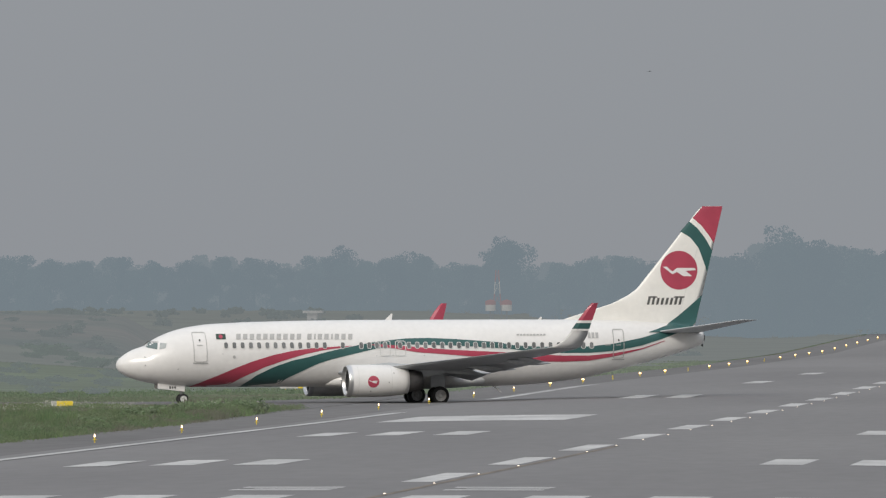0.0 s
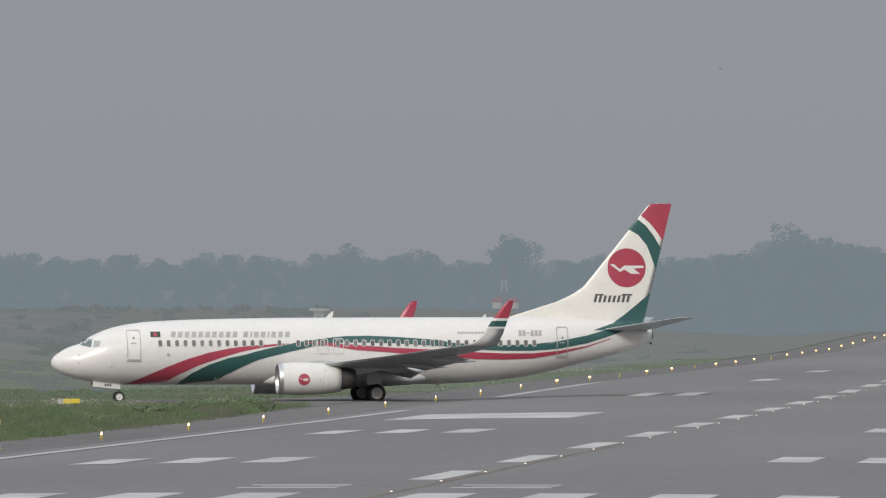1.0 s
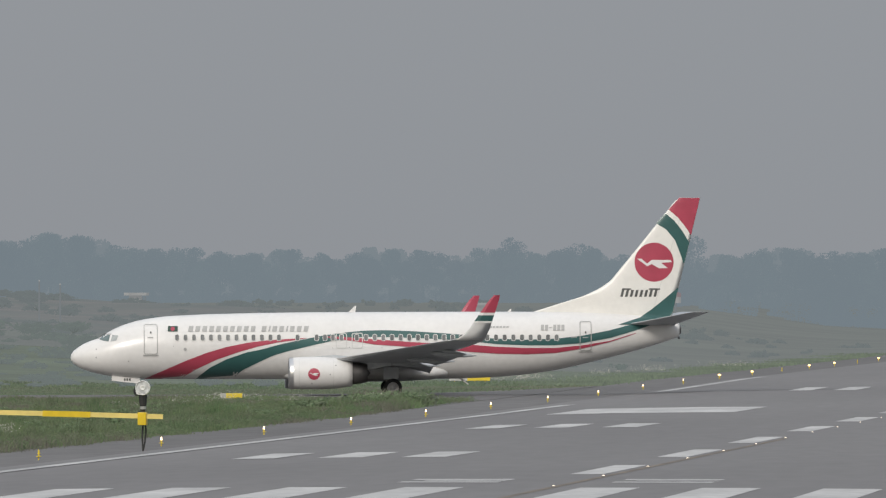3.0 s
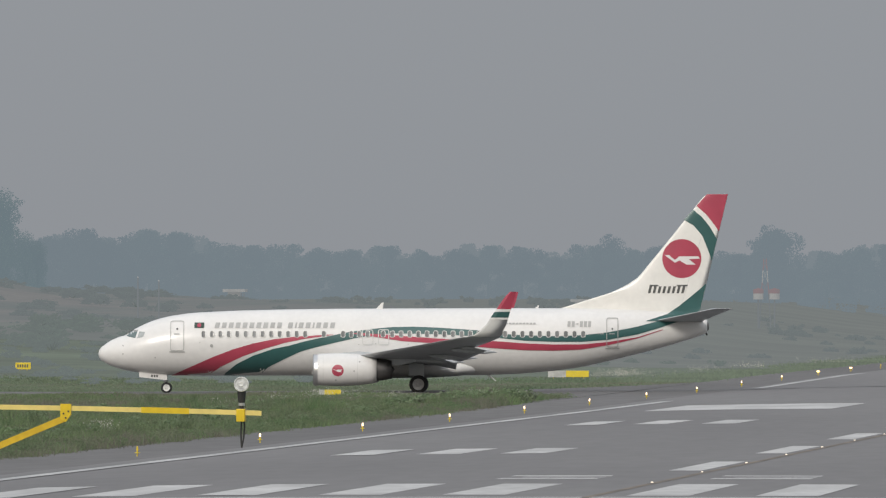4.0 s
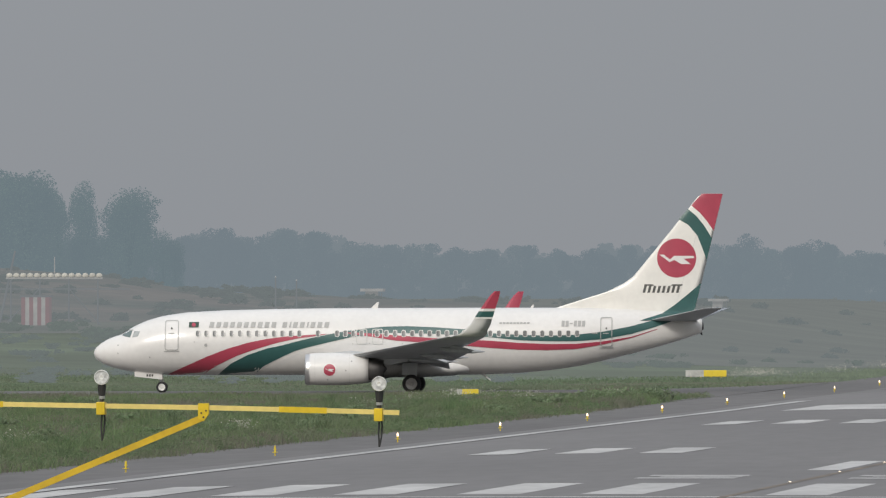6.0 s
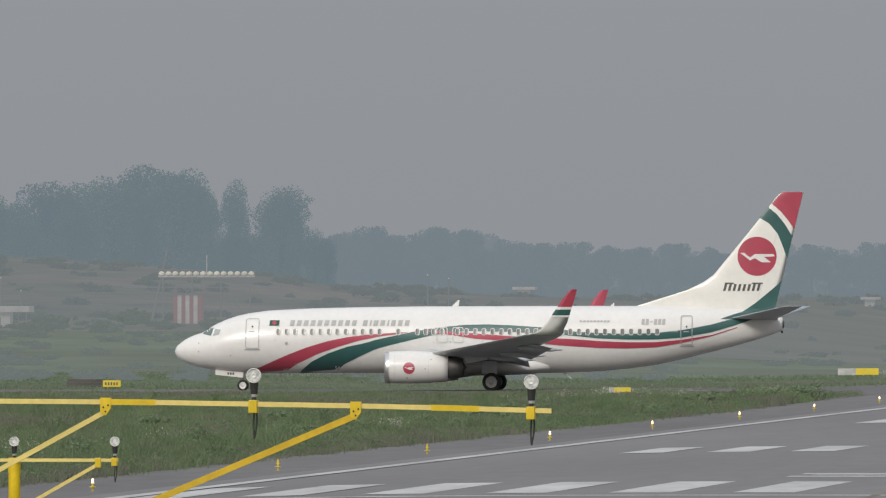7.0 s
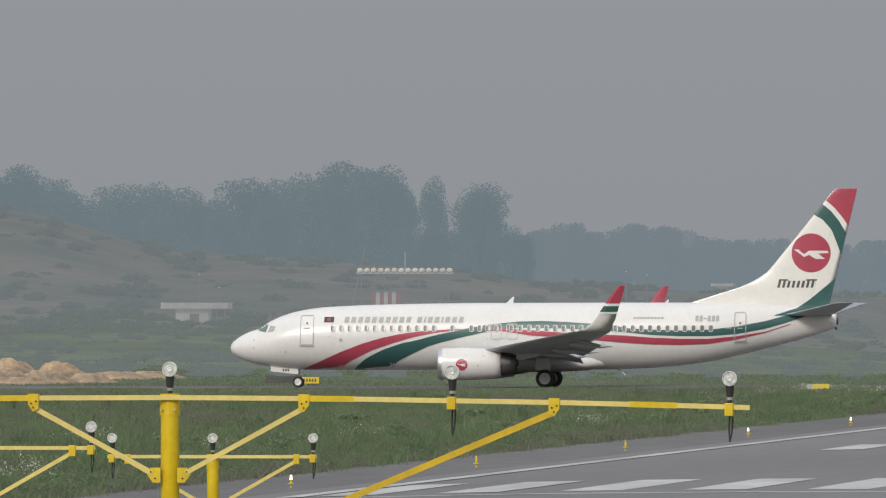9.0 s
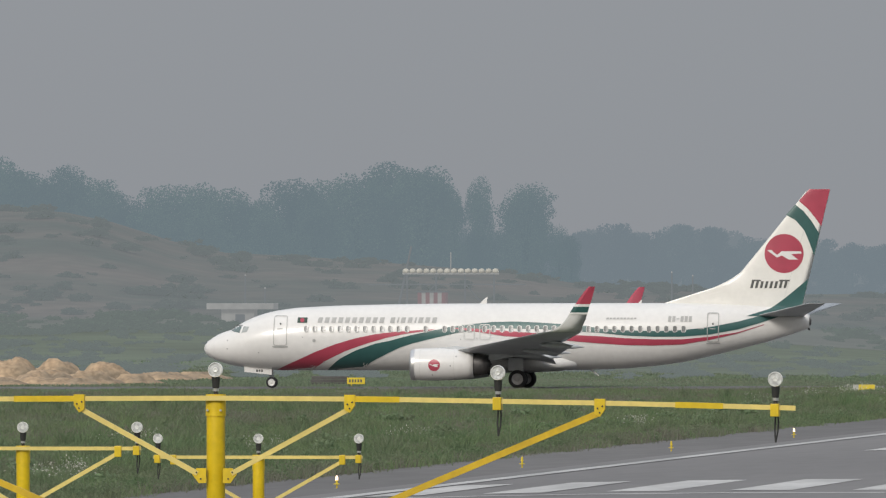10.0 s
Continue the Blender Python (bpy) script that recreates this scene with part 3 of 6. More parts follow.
        band(bm, [(1.5, 3.68), (1.82, 3.985), (2.3, 3.965)], [(1.5, 3.66), (1.82, 3.945), (2.3, 3.93)], lambda a, c: side(a, c, 0.014), s, n=12, rows=1)
        part("window_brow", bm, M_LETTER, body)
        # small ports and probes
        for x, z, r in ((1.35, 3.0, 0.045), (1.35, 2.48, 0.045), (6.93, 3.0, 0.10), (3.38, 2.24, 0.045), (6.2, 3.2, 0.03), (7.5, 1.66, 0.05), (16.2, 3.08, 0.03), (17.25, 3.12, 0.03), (19.3, 3.1, 0.03)):
            bm = bmesh.new()
            flat_patch(bm, [(x + r * math.cos(a * 0.785), z + r * 1.1 * math.sin(a * 0.785)) for a in range(8)], lambda a, c: side(a, c, 0.03), s)
            part("port", bm, M_LINE, body)

    # antennas on the crown
    for x, h, l in ((17.55, 0.42, 0.34), (27.4, 0.24, 0.2)):
        bm = bmesh.new()
        z = 5.3
        vs = [bm.verts.new(p) for p in ((x - l, -0.03, z), (x + 0.35 * l, -0.03, z), (x + 0.35 * l, 0.03, z), (x - l, 0.03, z), (x + 0.25 * l, -0.015, z + h), (x + 0.55 * l, -0.015, z + h), (x + 0.55 * l, 0.015, z + h), (x + 0.25 * l, 0.015, z + h))]
        for f in ((0, 3, 2, 1), (4, 5, 6, 7), (0, 1, 5, 4), (1, 2, 6, 5), (2, 3, 7, 6), (3, 0, 4, 7)):
            bm.faces.new([vs[i] for i in f])
        part("antenna", bm, M_WHITE, body)
    bm = bmesh.new()
    rod(bm, (24.2, -0.1, 1.25), (24.8, -0.1, 0.78), 0.07, 0.03)
    part("drain_mast", bm, M_WHITE, body)

    # wings
    for s in (-1, 1):
        bm = bmesh.new()
        wing_mesh(bm, [(1.2, 13.4, 21.6, 2.0, 0.13, 0.25), (1.9, 14.1, 21.6, 2.05, 0.125, 0.22), (3.2, 15.3, 21.6, 2.18, 0.12, 0.2), (5.6, 16.7, 21.7, 2.42, 0.11, 0.15), (10.0, 19.2, 23.1, 2.85, 0.10, 0.1),
                       (14.5, 21.8, 24.5, 3.32, 0.095, 0.05), (16.6, 23.0, 25.1, 3.55, 0.09, 0.03), (17.1, 23.35, 25.2, 3.66, 0.085, 0.0)], s)
        wing = part("wing", bm, M_WINGGREY, jet, "swept grey wing", smooth=True)
        bm = bmesh.new()
        wing_mesh(bm, [(3.3, 15.2, 15.42, 2.22, 0.5, 0.02), (5.6, 16.62, 16.84, 2.46, 0.45, 0.02), (10.0, 19.1, 19.3, 2.88, 0.4, 0.02), (16.6, 22.92, 23.08, 3.58, 0.35, 0.02)], s, n=6)
        part("slat", bm, M_BARE, wing, "bare metal leading edge", smooth=True)
        # winglet, blended upwards
        bm = bmesh.new()
        prof = []
        for y, z, le, te in ((17.0, 3.62, 23.30, 25.2), (17.25, 3.72, 23.55, 25.28), (17.42, 3.95, 23.9, 25.33), (17.52, 4.35, 24.3, 25.54), (17.62, 4.9, 24.67, 25.68), (17.78, 5.9, 25.36, 26.0), (17.84, 6.28, 25.66, 26.1), (17.86, 6.38, 25.8, 26.12)):
            ring = []
            for k, h in ((0, 0), (0.12, 0.05), (0.4, 0.06), (1, 0.004), (0.4, -0.05), (0.12, -0.04)):
                ring.append(bm.verts.new((le + (te - le) * k, s * (y - h * (1.0 if z > 3.8 else 0.3)), z + h * (0.0 if z > 3.8 else 0.9))))
            prof.append(ring)
        for ra, rb in zip(prof, prof[1:]):
            for i in range(6):
                f = bm.faces.new((ra[i], ra[(i + 1) % 6], rb[(i + 1) % 6], rb[i]))
        bm.faces.new(prof[-1])
        bmesh.ops.recalc_face_normals(bm, faces=bm.faces)
        wlet = part("winglet", bm, M_PALEGREY, wing, "upturned winglet with crimson tip", smooth=True)
        for name, z0, z1, m in (("red_tip", 5.3, 6.39, M_RED), ("white_band", 5.14, 5.3, M_WHITE), ("green_band", 4.78, 5.14, M_GREEN), ("white_band", 4.66, 4.78, M_WHITE)):
            bm = bmesh.new()
            for off in (-1, 1):
                rows = []
                for j in range(5):
                    z = z0 + (z1 - z0) * j / 4
                    y = float(np.interp(z, [4.35, 4.9, 5.9, 6.28, 6.38], [17.52, 17.62, 17.78, 17.84, 17.86]))
                    le = float(np.interp(z, [4.35, 4.9, 5.9, 6.28, 6.38], [24.3, 24.67, 25.36, 25.66, 25.8]))
                    te = float(np.interp(z, [4.35, 4.9, 5.9, 6.28, 6.38], [25.54, 25.68, 26.0, 26.1, 26.12]))
                    row = []
                    for k in range(5):
                        kk = k / 4
                        h = 0.085 * (1 - kk * kk) + 0.02 if k else 0.03
                        row.append(bm.verts.new((le - 0.03 + (te - le + 0.05) * kk, s * (y + off * h), z)))
                    rows.append(row)
                for j in range(4):
                    for k in range(4):
                        bm.faces.new((rows[j][k], rows[j][k + 1], rows[j + 1][k + 1], rows[j + 1][k]))
            part(name, bm, m, wlet)
        # flap track fairings
        for y, x0, x1, z in ((4.6, 19.6, 22.9, 2.15), (7.6, 20.6, 23.7, 2.42), (11.4, 22.0, 24.9, 2.80)):
            bm = bmesh.new()
            L = x1 - x0
            lathe(bm, [(x0, 0), (x0 + 0.1 * L, 0.12), (x0 + 0.4 * L, 0.2), (x0 + 0.75 * L, 0.15), (x1, 0.02), (x1 + 0.01, 0)], centre=(s * y, z), seg=12)
            for v in bm.verts:
                v.co.z -= 0.16 * ((v.co.x - x0) / L) + 0.02
            part("flap_fairing", bm, M_WINGGREY, wing, smooth=True)
        bm = bmesh.new()
        wing_mesh(bm, [(2.2, 20.7, 22.3, 1.92, 0.12, 0.42), (5.5, 20.9, 22.4, 2.28, 0.12, 0.40)], s, n=8)
        part("flap", bm, M_WINGGREY, wing, smooth=True)
        bm = bmesh.new()
        wing_mesh(bm, [(6.0, 21.3, 22.6, 2.36, 0.12, 0.36), (12.4, 22.9, 24.3, 3.0, 0.11, 0.28)], s, n=8)
        part("flap", bm, M_WINGGREY, wing, smooth=True)

        # engine
        cy, cz = s * 4.83, 1.49
        bm = bmesh.new()
        lathe(bm, [(13.6, 0.82), (13.42, 0.86), (13.36, 0.91), (13.38, 0.95), (13.48, 0.985), (13.66, 1.01)], centre=(cy, cz), seg=40)
        eng = part("engine", bm, M_BARE, jet, "white engine nacelle with polished intake lip", smooth=True)
        bm = bmesh.new()
        lathe(bm, [(13.66, 1.01), (14.2, 1.04), (15.2, 1.05), (16.2, 1.01), (17.0, 0.90), (17.35, 0.84), (17.35, 0.80), (16.6, 0.8)], centre=(cy, cz), seg=40)
        for v in bm.verts:
            if v.co.z < cz:
                v.co.z = cz + (v.co.z - cz) * 0.95
        part("nacelle", bm, M_WHITE, eng, "white nacelle", smooth=True)
        bm = bmesh.new()
        lathe(bm, [(13.6, 0.82), (14.3, 0.78), (14.5, 0.30), (14.15, 0.0)], centre=(cy, cz), seg=32)
        part("intake", bm, M_DARK, eng, smooth=True)
        bm = bmesh.new()
        lathe(bm, [(16.6, 0.74), (17.35, 0.73), (17.9, 0.66), (18.3, 0.58), (18.3, 0.52), (18.0, 0.34), (18.35, 0.2), (18.5, 0.0)], centre=(cy, cz + 0.03), seg=32)
        part("exhaust_nozzle", bm, M_NOZZLE, eng, "heat-stained exhaust nozzle", smooth=True)
        bm = bmesh.new()
        vs = []
        for x, z0, z1, w in ((14.6, 2.42, 2.5, 0.12), (16.2, 2.2, 2.66, 0.2), (18.6, 1.75, 2.4, 0.16), (19.8, 2.0, 2.3, 0.05)):
            vs.append([bm.verts.new(p) for p in ((x, cy - w, z0), (x, cy + w, z0), (x, cy + w * 0.7, z1), (x, cy - w * 0.7, z1))])
        for a, b in zip(vs, vs[1:]):
            for i in range(4):
                bm.faces.new((a[i], a[(i + 1) % 4], b[(i + 1) % 4], b[i]))
        bm.faces.new(vs[0])
        bm.faces.new(vs[-1])
        bmesh.ops.recalc_face_normals(bm, faces=bm.faces)
        part("pylon", bm, M_WINGGREY, eng)

        def nac(x, z, lift=0.012):
            r = float(np.interp(x, [13.66, 14.2, 15.2, 16.2, 17.0], [1.01, 1.04, 1.05, 1.01, 0.9])) + lift
            return 4.83 + math.sqrt(max(0.01, r * r - ((z - cz) / (0.95 if z < cz else 1)) ** 2))
        bm = bmesh.new()
        flat_patch(bm, [(14.93 + 0.37 * math.cos(a * 0.2618), 1.46 + 0.37 * math.sin(a * 0.2618)) for a in range(24)], nac, s, cuts=3)
        disc = part("emblem_disc", bm, M_RED, eng, "crimson disc", smooth=True)
        bm = bmesh.new()
        flat_patch(bm, [(14.62, 1.53), (14.72, 1.53), (14.82, 1.46), (14.92, 1.52), (15.24, 1.52), (15.06, 1.46), (15.18, 1.36), (15.0, 1.36), (14.84, 1.42)], lambda a, c: nac(a, c, 0.03), s, cuts=2)
        part("emblem", bm, M_WHITE, disc)
        for x, z in ((15.95, 1.42), (14.8, 0.85), (16.3, 2.0)):
            bm = bmesh.new()
            flat_patch(bm, [(x + 0.05 * math.cos(a * 0.785), z + 0.05 * math.sin(a * 0.785)) for a in range(8)], nac, s)
            part("latch", bm, M_LINE, eng)
        bm = bmesh.new()
        for x in (14.0, 16.15):
            prevp = None
            for i in range(-14, 15):
                z = cz + 0.92 * math.sin(i / 14 * 1.5)
                pr = [bm.verts.new((x + e, s * nac(x + e, z, 0.006), z)) for e in (0, 0.02)]
                if prevp:
                    bm.faces.new((prevp[0], prevp[1], pr[1], pr[0]))
                prevp = pr
        part("cowl_seam", bm, M_SOFTLINE, eng)

        # tailplane
        bm = bmesh.new()
        wing_mesh(bm, [(0.3, 34.5, 37.8, 4.52, 0.10, 0.0), (1.0, 35.0, 37.9, 4.60, 0.10, 0.0), (7.0, 38.45, 39.6, 5.32, 0.09, 0.0), (7.17, 38.75, 39.65, 5.34, 0.05, 0.0)], s)
        part("tailplane", bm, M_WINGGREY, jet, "grey tailplane", smooth=True)

    # fin
    bm = bmesh.new()
    rings = []
    for i in range(41):
        z = 5.0 + (12.54 - 5.0) * i / 40
        a, b = float(np.interp(z, *FIN_LE)), float(np.interp(z, *FIN_TE))
        ring = []
        n = 18
        for sgn in (-1, 1):
            for k in (range(n + 1) if sgn < 0 else range(n - 1, 0, -1)):
                x = a + (b - a) * (k / n) ** 1.4
                y = 0.0 if k in (0, n) else fin_side(x, z, 0)
                ring.append(bm.verts.new((x, sgn * y * (0.35 if i == 40 else 1), z)))
        rings.append(ring)
    for ra, rb in zip(rings, rings[1:]):
        for i in range(len(ra)):
            j = (i + 1) % len(ra)
            bm.faces.new((ra[i], ra[j], rb[j], rb[i]))
    bm.faces.new(rings[-1])
    bmesh.ops.recalc_face_normals(bm, faces=bm.faces)
    fin = part("tail_fin", bm, M_CREAM, jet, "white tail fin with crimson tip and round emblem", smooth=True)

    def te(z):
        return float(np.interp(z, *FIN_TE)) - 0.02

    def le(z):
        return float(np.interp(z, *FIN_LE)) + 0.02
    for s in (-1, 1):
        w = lambda x, z: fin_side(x, z, 0.012)
        for name, pts, m, cut in (
                ("red_tip", [(37.42, 11.80), (38.08, 12.535), (te(12.53), 12.535), (te(10.2), 10.2), (38.45, 10.75), (38.0, 11.3)], M_RED, 3),
                ("green_band", [(36.62, 10.92), (37.2, 11.57), (37.75, 11.12), (38.25, 10.5), (te(9.72), 9.72), (te(8.35), 8.35), (38.12, 9.1), (37.8, 9.9), (37.25, 10.56)], M_GREEN, 3),
                ("green_base", [(34.2, 4.55), (35.2, 4.74), (35.6, 5.0), (36.4, 5.55), (37.2, 6.2), (te(6.9), 6.9), (te(5.2), 5.2), (37.2, 4.75), (36.2, 4.6)], M_GREEN, 3)):
            bm = bmesh.new()
            flat_patch(bm, pts, w if name != "green_base" else (lambda x, z: max(fin_side(x, z, 0.014), side(x, z, 0.035) if z < 5.2 else 0)), s, cuts=cut)
            part(name, bm, m, fin, smooth=True)
        bm = bmesh.new()
        flat_patch(bm, [(36.5 + 1.23 * math.cos(a * 0.1309), 8.48 + 1.23 * math.sin(a * 0.1309)) for a in range(48)], w, s, cuts=1)
        disc = part("emblem_disc", bm, M_RED, fin, "crimson disc", smooth=True)
        bm = bmesh.new()
        flat_patch(bm, [(35.42, 8.70), (35.72, 8.70), (35.85, 8.56), (36.07, 8.40), (36.35, 8.62), (37.55, 8.62), (37.62, 8.48), (36.95, 8.44), (37.38, 8.10), (36.8, 8.10), (36.36, 8.36), (36.06, 8.22), (35.8, 8.42)], lambda x, z: fin_side(x, z, 0.02), s, cuts=1)
        part("emblem", bm, M_WHITE, disc, "white bird-shaped emblem")
        for x0, x1, z0, z1 in [(34.35, 36.75, 6.73, 6.83)] + [(34.36 + 0.30 * i, 34.52 + 0.30 * i, 6.3, 6.73) for i in range(8)]:
            bm = bmesh.new()
            k = 0.25
            lf = 0.013 if z0 > 6.7 else 0.016
            flat_patch(bm, [(x0 + (z0 - 6.3) * k, z0), (x1 + (z0 - 6.3) * k, z0), (x1 + (z1 - 6.3) * k, z1), (x0 + (z1 - 6.3) * k, z1)], lambda x, z: fin_side(x, z, lf), s)
            part("lettering", bm, M_LETTER, fin)
    # rudder seam
    bm = bmesh.new()
    for s in (-1, 1):
        prevp = None
        for i in range(20):
            z = 5.6 + 6.7 * i / 19
            x = te(z) - 1.25 + 0.05 * (z - 5.6)
            pr = [bm.verts.new((x + e, s * fin_side(x + e, z, 0.009), z)) for e in (0, 0.025)]
            if prevp:
                bm.faces.new((prevp[0], prevp[1], pr[1], pr[0]))
            prevp = pr
    part("rudder_seam", bm, M_SOFTLINE, fin)
    bm = bmesh.new()
    rod(bm, (37.9, 0, 4.1), (38.1, 0, 3.65), 0.09, 0.05)
    part("tail_vent", bm, M_DARK, body)

    # landing gear
    def wheel(x, y, z, r, w, rim):
        bm = bmesh.new()
        lathe(bm, [(-w / 2, r * 0.62), (-w / 2, r * 0.86), (-w * 0.36, r * 0.97), (0, r), (w * 0.36, r * 0.97), (w / 2, r * 0.86), (w / 2, r * 0.62)], axis="y", seg=32)
        wh = part("wheel", bm, M_TYRE, jet, "black tyre on a grey rim", smooth=True, at=pose(x, y, z))
        for sd in (-1, 1):
            bm = bmesh.new()
            lathe(bm, [(sd * w * 0.48, r * 0.63), (sd * w * 0.40, r * 0.5), (sd * w * 0.30, r * 0.3), (sd * w * 0.45, r * 0.16), (sd * w * 0.47, 0)], axis="y", seg=24)
            for k in range(6):
                a = k * math.pi / 3
                rod(bm, (r * 0.42 * math.cos(a), sd * w * 0.30, r * 0.42 * math.sin(a)), (r * 0.42 * math.cos(a), sd * w * 0.41, r * 0.42 * math.sin(a)), r * 0.06, seg=6)
            part("rim", bm, rim, wh)
        return wh, r
    wheels = []
    for y in (-3.28, -2.44, 2.44, 3.28):
        wheels.append(wheel(19.95, y, 0.58, 0.58, 0.40, M_RIM))
    for y in (-0.22, 0.22):
        wheels.append(wheel(4.06, y, 0.35, 0.35, 0.2, M_NOSERIM))
    for y in (-2.86, 2.86):
        bm = bmesh.new()
        rod(bm, (19.95, y, 0.58), (19.7, y * 0.97, 2.1), 0.13, 0.16)
        rod(bm, (19.95, y - 0.5, 0.58), (19.95, y + 0.5, 0.58), 0.09)
        rod(bm, (19.9, y, 0.9), (19.7, y * 0.45, 1.5), 0.07)
        rod(bm, (20.2, y, 0.75), (20.25, y, 1.25), 0.05)
        part("main_strut", bm, M_STRUT, jet)
        bm = bmesh.new()
        box(bm, 19.35, 20.3, y * 1.12 - 0.03, y * 1.12 + 0.03, 1.1, 1.9, 0.02)
        part("gear_door", bm, M_WINGGREY, jet)
    bm = bmesh.new()
    rod(bm, (4.06, 0, 0.35), (3.85, 0, 1.5), 0.085, 0.1)
    rod(bm, (4.06, -0.3, 0.35), (4.06, 0.3, 0.35), 0.05)
    rod(bm, (3.98, 0, 0.8), (3.1, 0, 1.4), 0.045)
    rod(bm, (4.2, 0, 0.5), (4.12, 0, 0.85), 0.03)
    part("nose_strut", bm, M_STRUT, jet)
    for y in (-0.42, 0.42):
        bm = bmesh.new()
        vs = [bm.verts.new(p) for yy in (y - 0.02, y + 0.02) for p in ((2.35, yy, 1.38), (4.1, yy, 1.22), (4.1, yy, 0.83), (2.35, yy, 1.02))]
        for f in ((0, 1, 2, 3), (7, 6, 5, 4), (0, 4, 5, 1), (1, 5, 6, 2), (2, 6, 7, 3), (3, 7, 4, 0)):
            bm.faces.new([vs[i] for i in f])
        bmesh.ops.recalc_face_normals(bm, faces=bm.faces)
        nd = part("nose_gear_door", bm, M_WHITE, jet, "white nose gear door")
        for k in range(3):
            bm = bmesh.new()
            x = 3.1 + 0.16 * k
            yo = y + math.copysign(0.026, y)
            bm.faces.new([bm.verts.new((a, yo, c)) for a, c in ((x, 1.02), (x + 0.11, 1.01), (x + 0.11, 1.16), (x, 1.17))])
            part("marking_bar", bm, M_LETTER, nd)
    # shift the origin to the ground point amidships
    for ob in jet.children:
        ob.matrix_basis = Matrix.Translation((-18, 0, 0)) @ ob.matrix_basis
    return jet, wheels


JET, WHEELS = build_airliner()


# ---- approach lights ----
def lamp_head(parent, x, z_bar, z_lamp, r, cable=True, label=""):
    """A round lamp that faces the approach, on a black stem, with its clamp and hanging cable."""
    bm = bmesh.new()
    lathe(bm, [(-0.05 * r / 0.07, 0), (-0.05 * r / 0.07, r * 0.86), (-0.03 * r / 0.07, r * 0.9)], axis="y", seg=20, centre=(x, z_lamp))
    lens = part("lamp_head", bm, M_LENS, parent, "clear glass lamp face", smooth=False)
    bm = bmesh.new()
    lathe(bm, [(-0.03, r * 0.88), (-0.06 * r / 0.07, r * 0.9), (-0.055 * r / 0.07, r), (0.0, r), (0.06, r * 0.75), (0.10, r * 0.4), (0.10, 0)], axis="y", seg=20, centre=(x, z_lamp))
    part("bezel", bm, M_LAMPRING, lens, smooth=True)
    bm = bmesh.new()
    lathe(bm, [(-0.052 * r / 0.07, 0), (-0.060 * r / 0.07, r * 0.3), (-0.052 * r / 0.07, r * 0.36)], axis="y", seg=12, centre=(x, z_lamp))
    part("bulb", bm, M_LAMPRING, lens)
    bm = bmesh.new()
    rod(bm, (x, 0, z_bar + 0.02), (x, 0, z_bar + (z_lamp - z_bar) * 0.42), r * 0.30, seg=10)
    rod(bm, (x, 0.0, z_bar + (z_lamp - z_bar) * 0.35), (x, 0.0, z_lamp - r * 0.95), r * 0.46, r * 0.6, seg=10)
    rod(bm, (x, 0.03, z_lamp - r * 1.2), (x, 0.03, z_lamp), r * 0.4, seg=8)
    stem = part("stem", bm, M_BLACK, parent, "black lamp stem")
    bm = bmesh.new()
    rod(bm, (x, 0, z_bar + (z_lamp - z_bar) * 0.24), (x, 0, z_bar + (z_lamp - z_bar) * 0.34), r * 0.42, seg=10)
    part("ring", bm, M_BARE, stem)
    if cable:
        bm = bmesh.new()
        pts = [(x + 0.012, 0.06, z_bar - 0.03), (x + 0.022, 0.07, z_bar - 0.13), (x + 0.014, 0.07, z_bar - 0.24), (x - 0.004, 0.06, z_bar - 0.33), (x - 0.012, 0.06, z_bar - 0.21), (x - 0.004, 0.06, z_bar - 0.05)]
        for a, b in zip(pts, pts[1:]):
            rod(bm, a, b, 0.0085, seg=6)
        part("cable", bm, M_CABLE, parent)
        bm = bmesh.new()
        box(bm, x - 0.040 * r / 0.07, x + 0.040 * r / 0.07, -0.15, 0.045, z_bar - 0.085, z_bar + 0.035, 0.006)
        part("clamp", bm, M_YELLOW, parent, "yellow clamp")


